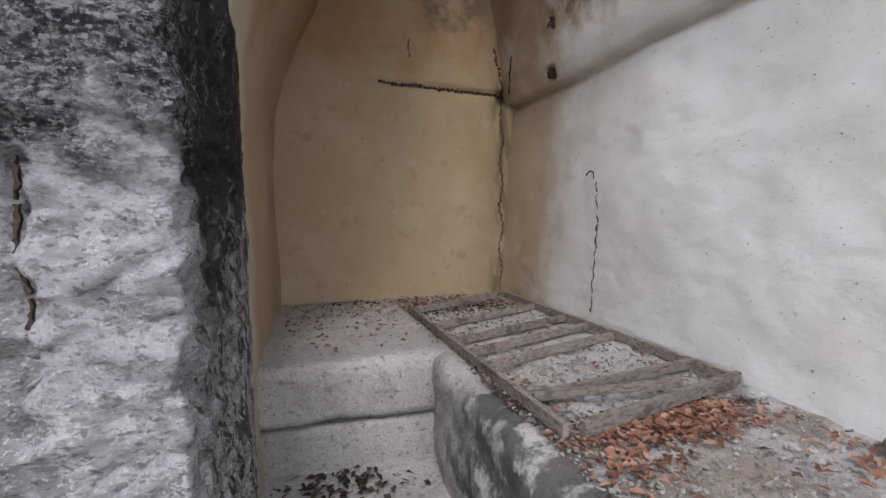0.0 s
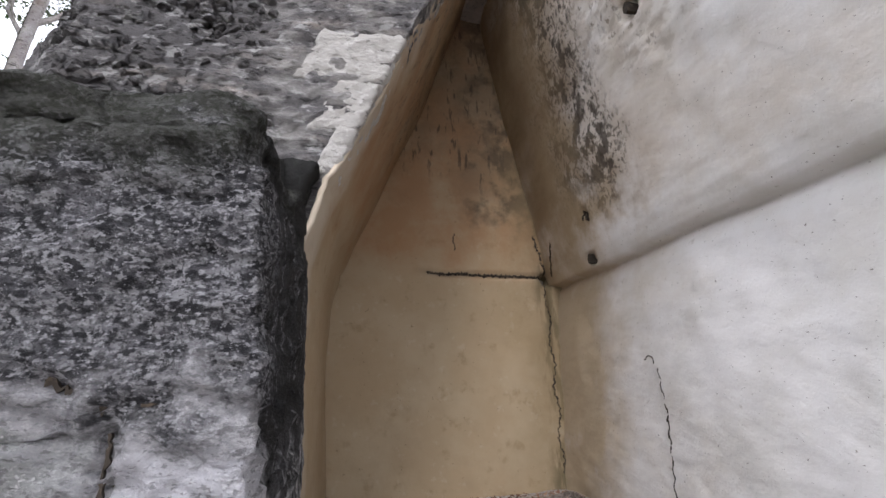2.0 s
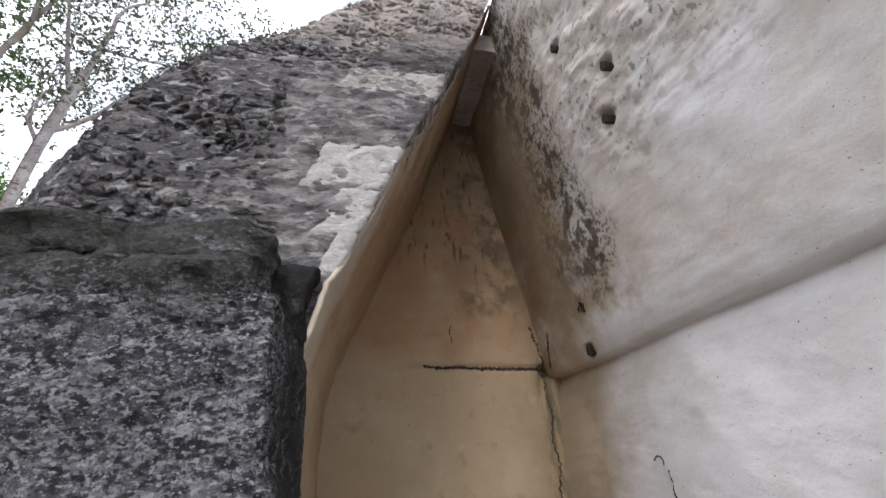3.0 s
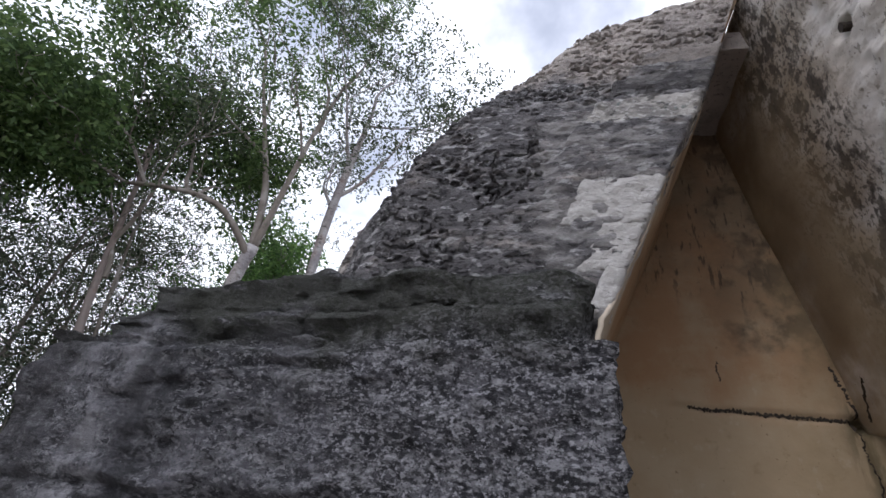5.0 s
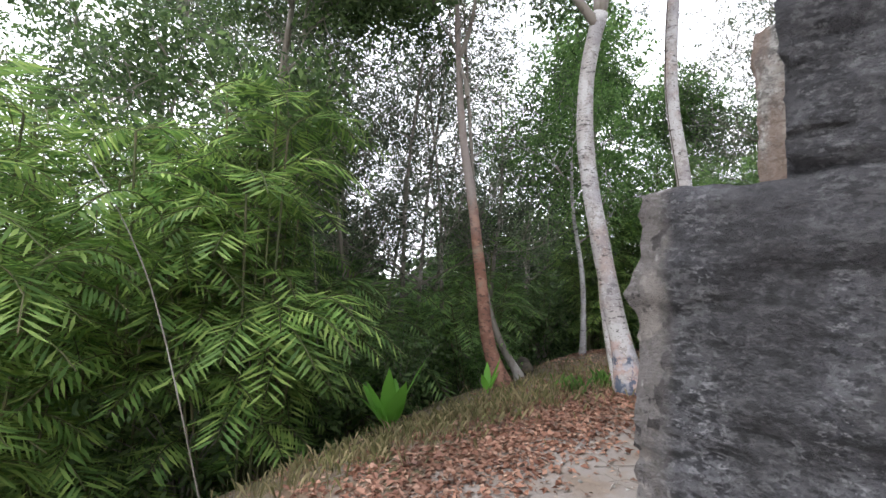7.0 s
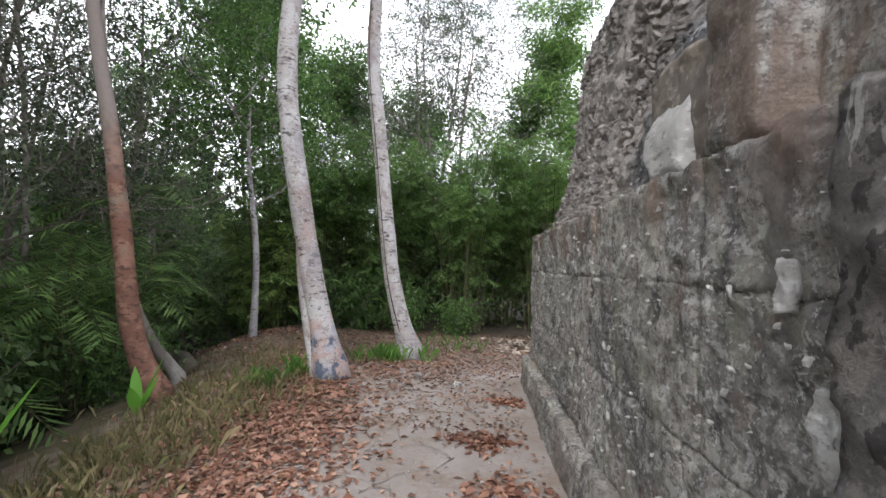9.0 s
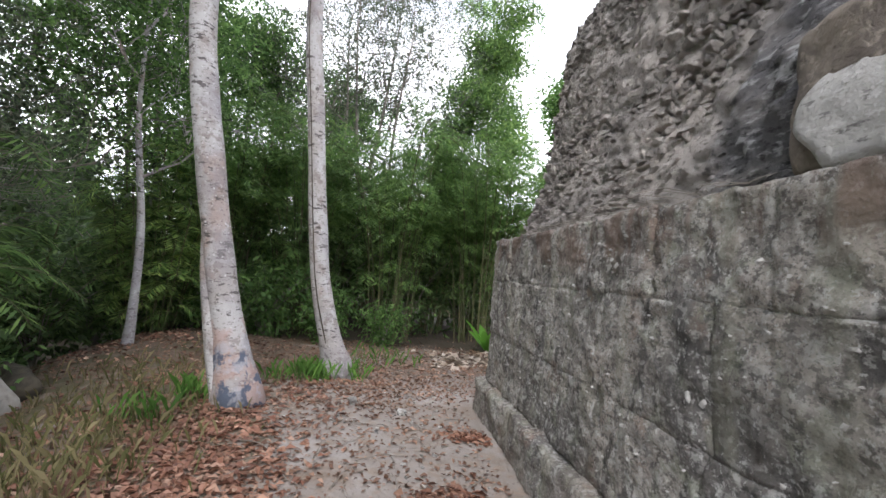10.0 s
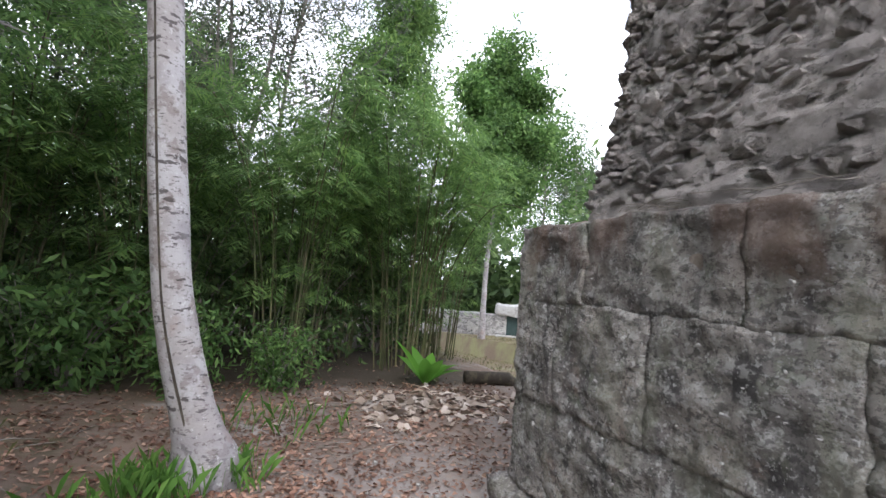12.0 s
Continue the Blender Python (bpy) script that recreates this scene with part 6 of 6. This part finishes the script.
set_copies(p3, [(-8.9, 6.6, 90, 0.8), (-11.5, 5.0, 200, 1.0), (-12, 1.8, 30, 1.1), (-10.2, 9.6, 140, 0.8), (-8.4, 10.4, 250, 0.75), (-11, -0.8, 10, 1.0), (-6.6, 11.4, 300, 0.8)])
set_copies(p2, [(-11.2, 0.4, 200, 1.25), (-12.2, 2.0, 90, 1.3)])
set_copies(p1, [(-10.9, 2.9, 120, 1.0), (-8.6, -0.6, 220, 0.95), (-7.9, 9.5, 40, 0.6)])


def bamboo(name, at, label, culms, height, reach, seed, mat=None, per=2):
    g = np.random.default_rng(seed)
    ob = empty_thing(name, at, label, "bamboo", "bamboo clumps")
    ends = []
    for s in range(culms):
        a = g.uniform(0, 6.28)
        d = reach * g.uniform(0.3, 1.0)
        base = Vector((math.cos(a) * 0.45 * g.uniform(0.1, 1), math.sin(a) * 0.45 * g.uniform(0.1, 1), -0.1))
        h = height * g.uniform(0.6, 1.05)
        pts = bend([base, base + Vector((math.cos(a) * d * 0.2, math.sin(a) * d * 0.2, h * 0.55)), base + Vector((math.cos(a) * d * 0.6, math.sin(a) * d * 0.6, h * 0.92)),
                    base + Vector((math.cos(a) * d, math.sin(a) * d, h * 0.9))], 12)
        v, f = tube(pts, [0.014 * (1 - 0.7 * i / 12) for i in range(13)], 5)
        mesh_thing("culm", v, f, M_CULM, ob)
        ends.extend(pts[3:])
        ends.extend(pts[6:])
    quads = []
    for e in ends:
        for k in range(per):
            p = Vector(e) + Vector(g.normal(0, 0.16, 3))
            _, q = frond(p, g.uniform(0, 6.28), g.uniform(0.3, 0.6), g.uniform(-0.1, 0.5), g, 7, 0.15, 0.026)
            quads.extend(q)
    v = np.array([[tuple(p) for p in q] for q in quads]).reshape(-1, 3)
    fast_mesh("foliage", v, np.arange(len(v)).reshape(-1, 4), mat or M_LEAF_BAMBOO, ob)
    return ob


b1 = bamboo("bamboo_clump", at_ground(-4.1, 10.6), "dense green bamboo thicket with thin arching culms", 24, 4.4, 1.7, 71)
b2 = bamboo("bamboo_clump", at_ground(-2.2, 11.2), "dense green bamboo thicket with thin arching culms", 24, 4.6, 1.6, 72)
set_copies(b1, [(-5.9, 10.9, 80, 1.0), (-3.1, 12.4, 190, 1.05), (-7.3, 10.9, 10, 1.05), (-8.4, 11.8, 150, 1.0)])
set_copies(b2, [(-1.1, 12.4, 120, 0.9), (-4.9, 13.0, 240, 1.0), (-6.6, 13.2, 33, 0.9), (-1.9, 13.6, 300, 1.0)])


for i, pts in enumerate([[(-8.0, 0.3, 2.6), (-7.2, 0.75, 1.4), (-6.5, 1.1, 0.2)], [(-9.0, 2.9, 3.4), (-8.7, 3.0, 1.6), (-8.5, 3.1, -0.1)], [(-9.4, 6.4, 4.2), (-9.0, 6.6, 2.0), (-8.6, 6.8, -0.4)]]):
    pts[-1] = (pts[-1][0], pts[-1][1], ground_z(pts[-1][0], pts[-1][1]) - 0.05)
    tagged(mesh_thing("liana", *tube(bend(pts, 14), [0.006] * 15, 5), M_BARK_GREY), "thin grey liana hanging down to the slope", "liana", group="lianas")


# ---- broad-leaved herbs ----
def blade_leaf(p, a, length, width, lift, fold=0.25):
    out = Vector((math.cos(a), math.sin(a), 0))
    side = Vector((-math.sin(a), math.cos(a), 0))
    verts, faces = [], []
    n = 9
    for i in range(n + 1):
        t = i / n
        c = Vector(p) + out * length * t * (1 - lift * 0.55) + Vector((0, 0, length * (lift * t - 0.55 * t * t * (1.15 - lift))))
        w = width * 0.5 * max(math.sin(math.pi * min(t ** 0.8, 1.0)), 0.04)
        verts += [c + side * w + Vector((0, 0, w * fold)), c, c - side * w + Vector((0, 0, w * fold))]
    for i in range(n):
        a0 = i * 3
        faces += [(a0, a0 + 1, a0 + 4, a0 + 3), (a0 + 1, a0 + 2, a0 + 5, a0 + 4)]
    return verts, faces


def herb(at, label, leaves, length, width, lift, seed):
    g = np.random.default_rng(seed)
    ob = empty_thing("broadleaf_herb", at, label, "herb", "broad-leaved herbs")
    for k in range(leaves):
        v, f = blade_leaf((0, 0, 0), k * 2.4 + g.uniform(-0.3, 0.3), length * g.uniform(0.75, 1.1), width * g.uniform(0.8, 1.1), lift * g.uniform(0.8, 1.1))
        mesh_thing("leaf", v, f, M_LEAF_HERB, ob, smooth=True)
    return ob


herb(at_ground(-6.75, 3.0), "fresh green broad-leaved herb at the slope edge", 8, 0.85, 0.21, 0.98, 81)
herb(at_ground(-7.0, 4.85), "fresh green broad-leaved herb at the slope edge", 4, 0.5, 0.12, 1.0, 82)
herb(at_ground(-2.2, 10.1), "arching bright broad-leaved herb below the bamboo", 9, 0.95, 0.2, 0.75, 83)


# ---- beyond the ruin: fallen log, old low stone building ----
log_pts = [(-1.55, 10.15, 0), (-0.9, 10.05, 0), (-0.2, 9.95, 0), (0.5, 9.85, 0)]
log = tagged(mesh_thing("fallen_log", *tube([(p[0], p[1], ground_z(p[0], p[1]) + 0.10) for p in log_pts], [0.10, 0.105, 0.105, 0.10], 12, 0.15, 3), M_LOG, smooth=True),
             "dark rotting log lying across the lawn's edge", "log")

hx, hy = 5.0, 19.6
hut = empty_thing("stone_ruin", (hx, hy, ground_z(hx, hy)), "low distant pale stone building with a dark doorway", "building")
hut.matrix_basis = pose(hx, hy, ground_z(hx, hy), 0, 0, -31)
mesh_thing("wall", *rough_box((-6.5, 0, -0.2), (-0.02, 1.6, 0.78), 0.2, 0.03, 2, 0.05), M_PALESTONE, hut)
mesh_thing("wall", *rough_box((0.42, 0, -0.2), (3.2, 1.6, 0.78), 0.2, 0.03, 2, 0.05), M_PALESTONE, hut)
mesh_thing("coping", *rough_box((-0.5, -0.12, 0.78), (3.3, 1.7, 1.22), 0.12, 0.05, 3, 0.08), M_THATCH, hut)
mesh_thing("step", *rough_box((-0.4, -0.5, -0.15), (0.9, 0.0, 0.06), 0.15, 0.02, 3, 0.04), M_THATCH, hut)
mesh_thing("door", *rough_box((-0.02, 0.12, -0.1), (0.42, 0.18, 0.78), 0.2, 0.0, 2, 0.01), M_DARKDOOR, hut)

lay_cracks()
lay_rubble()
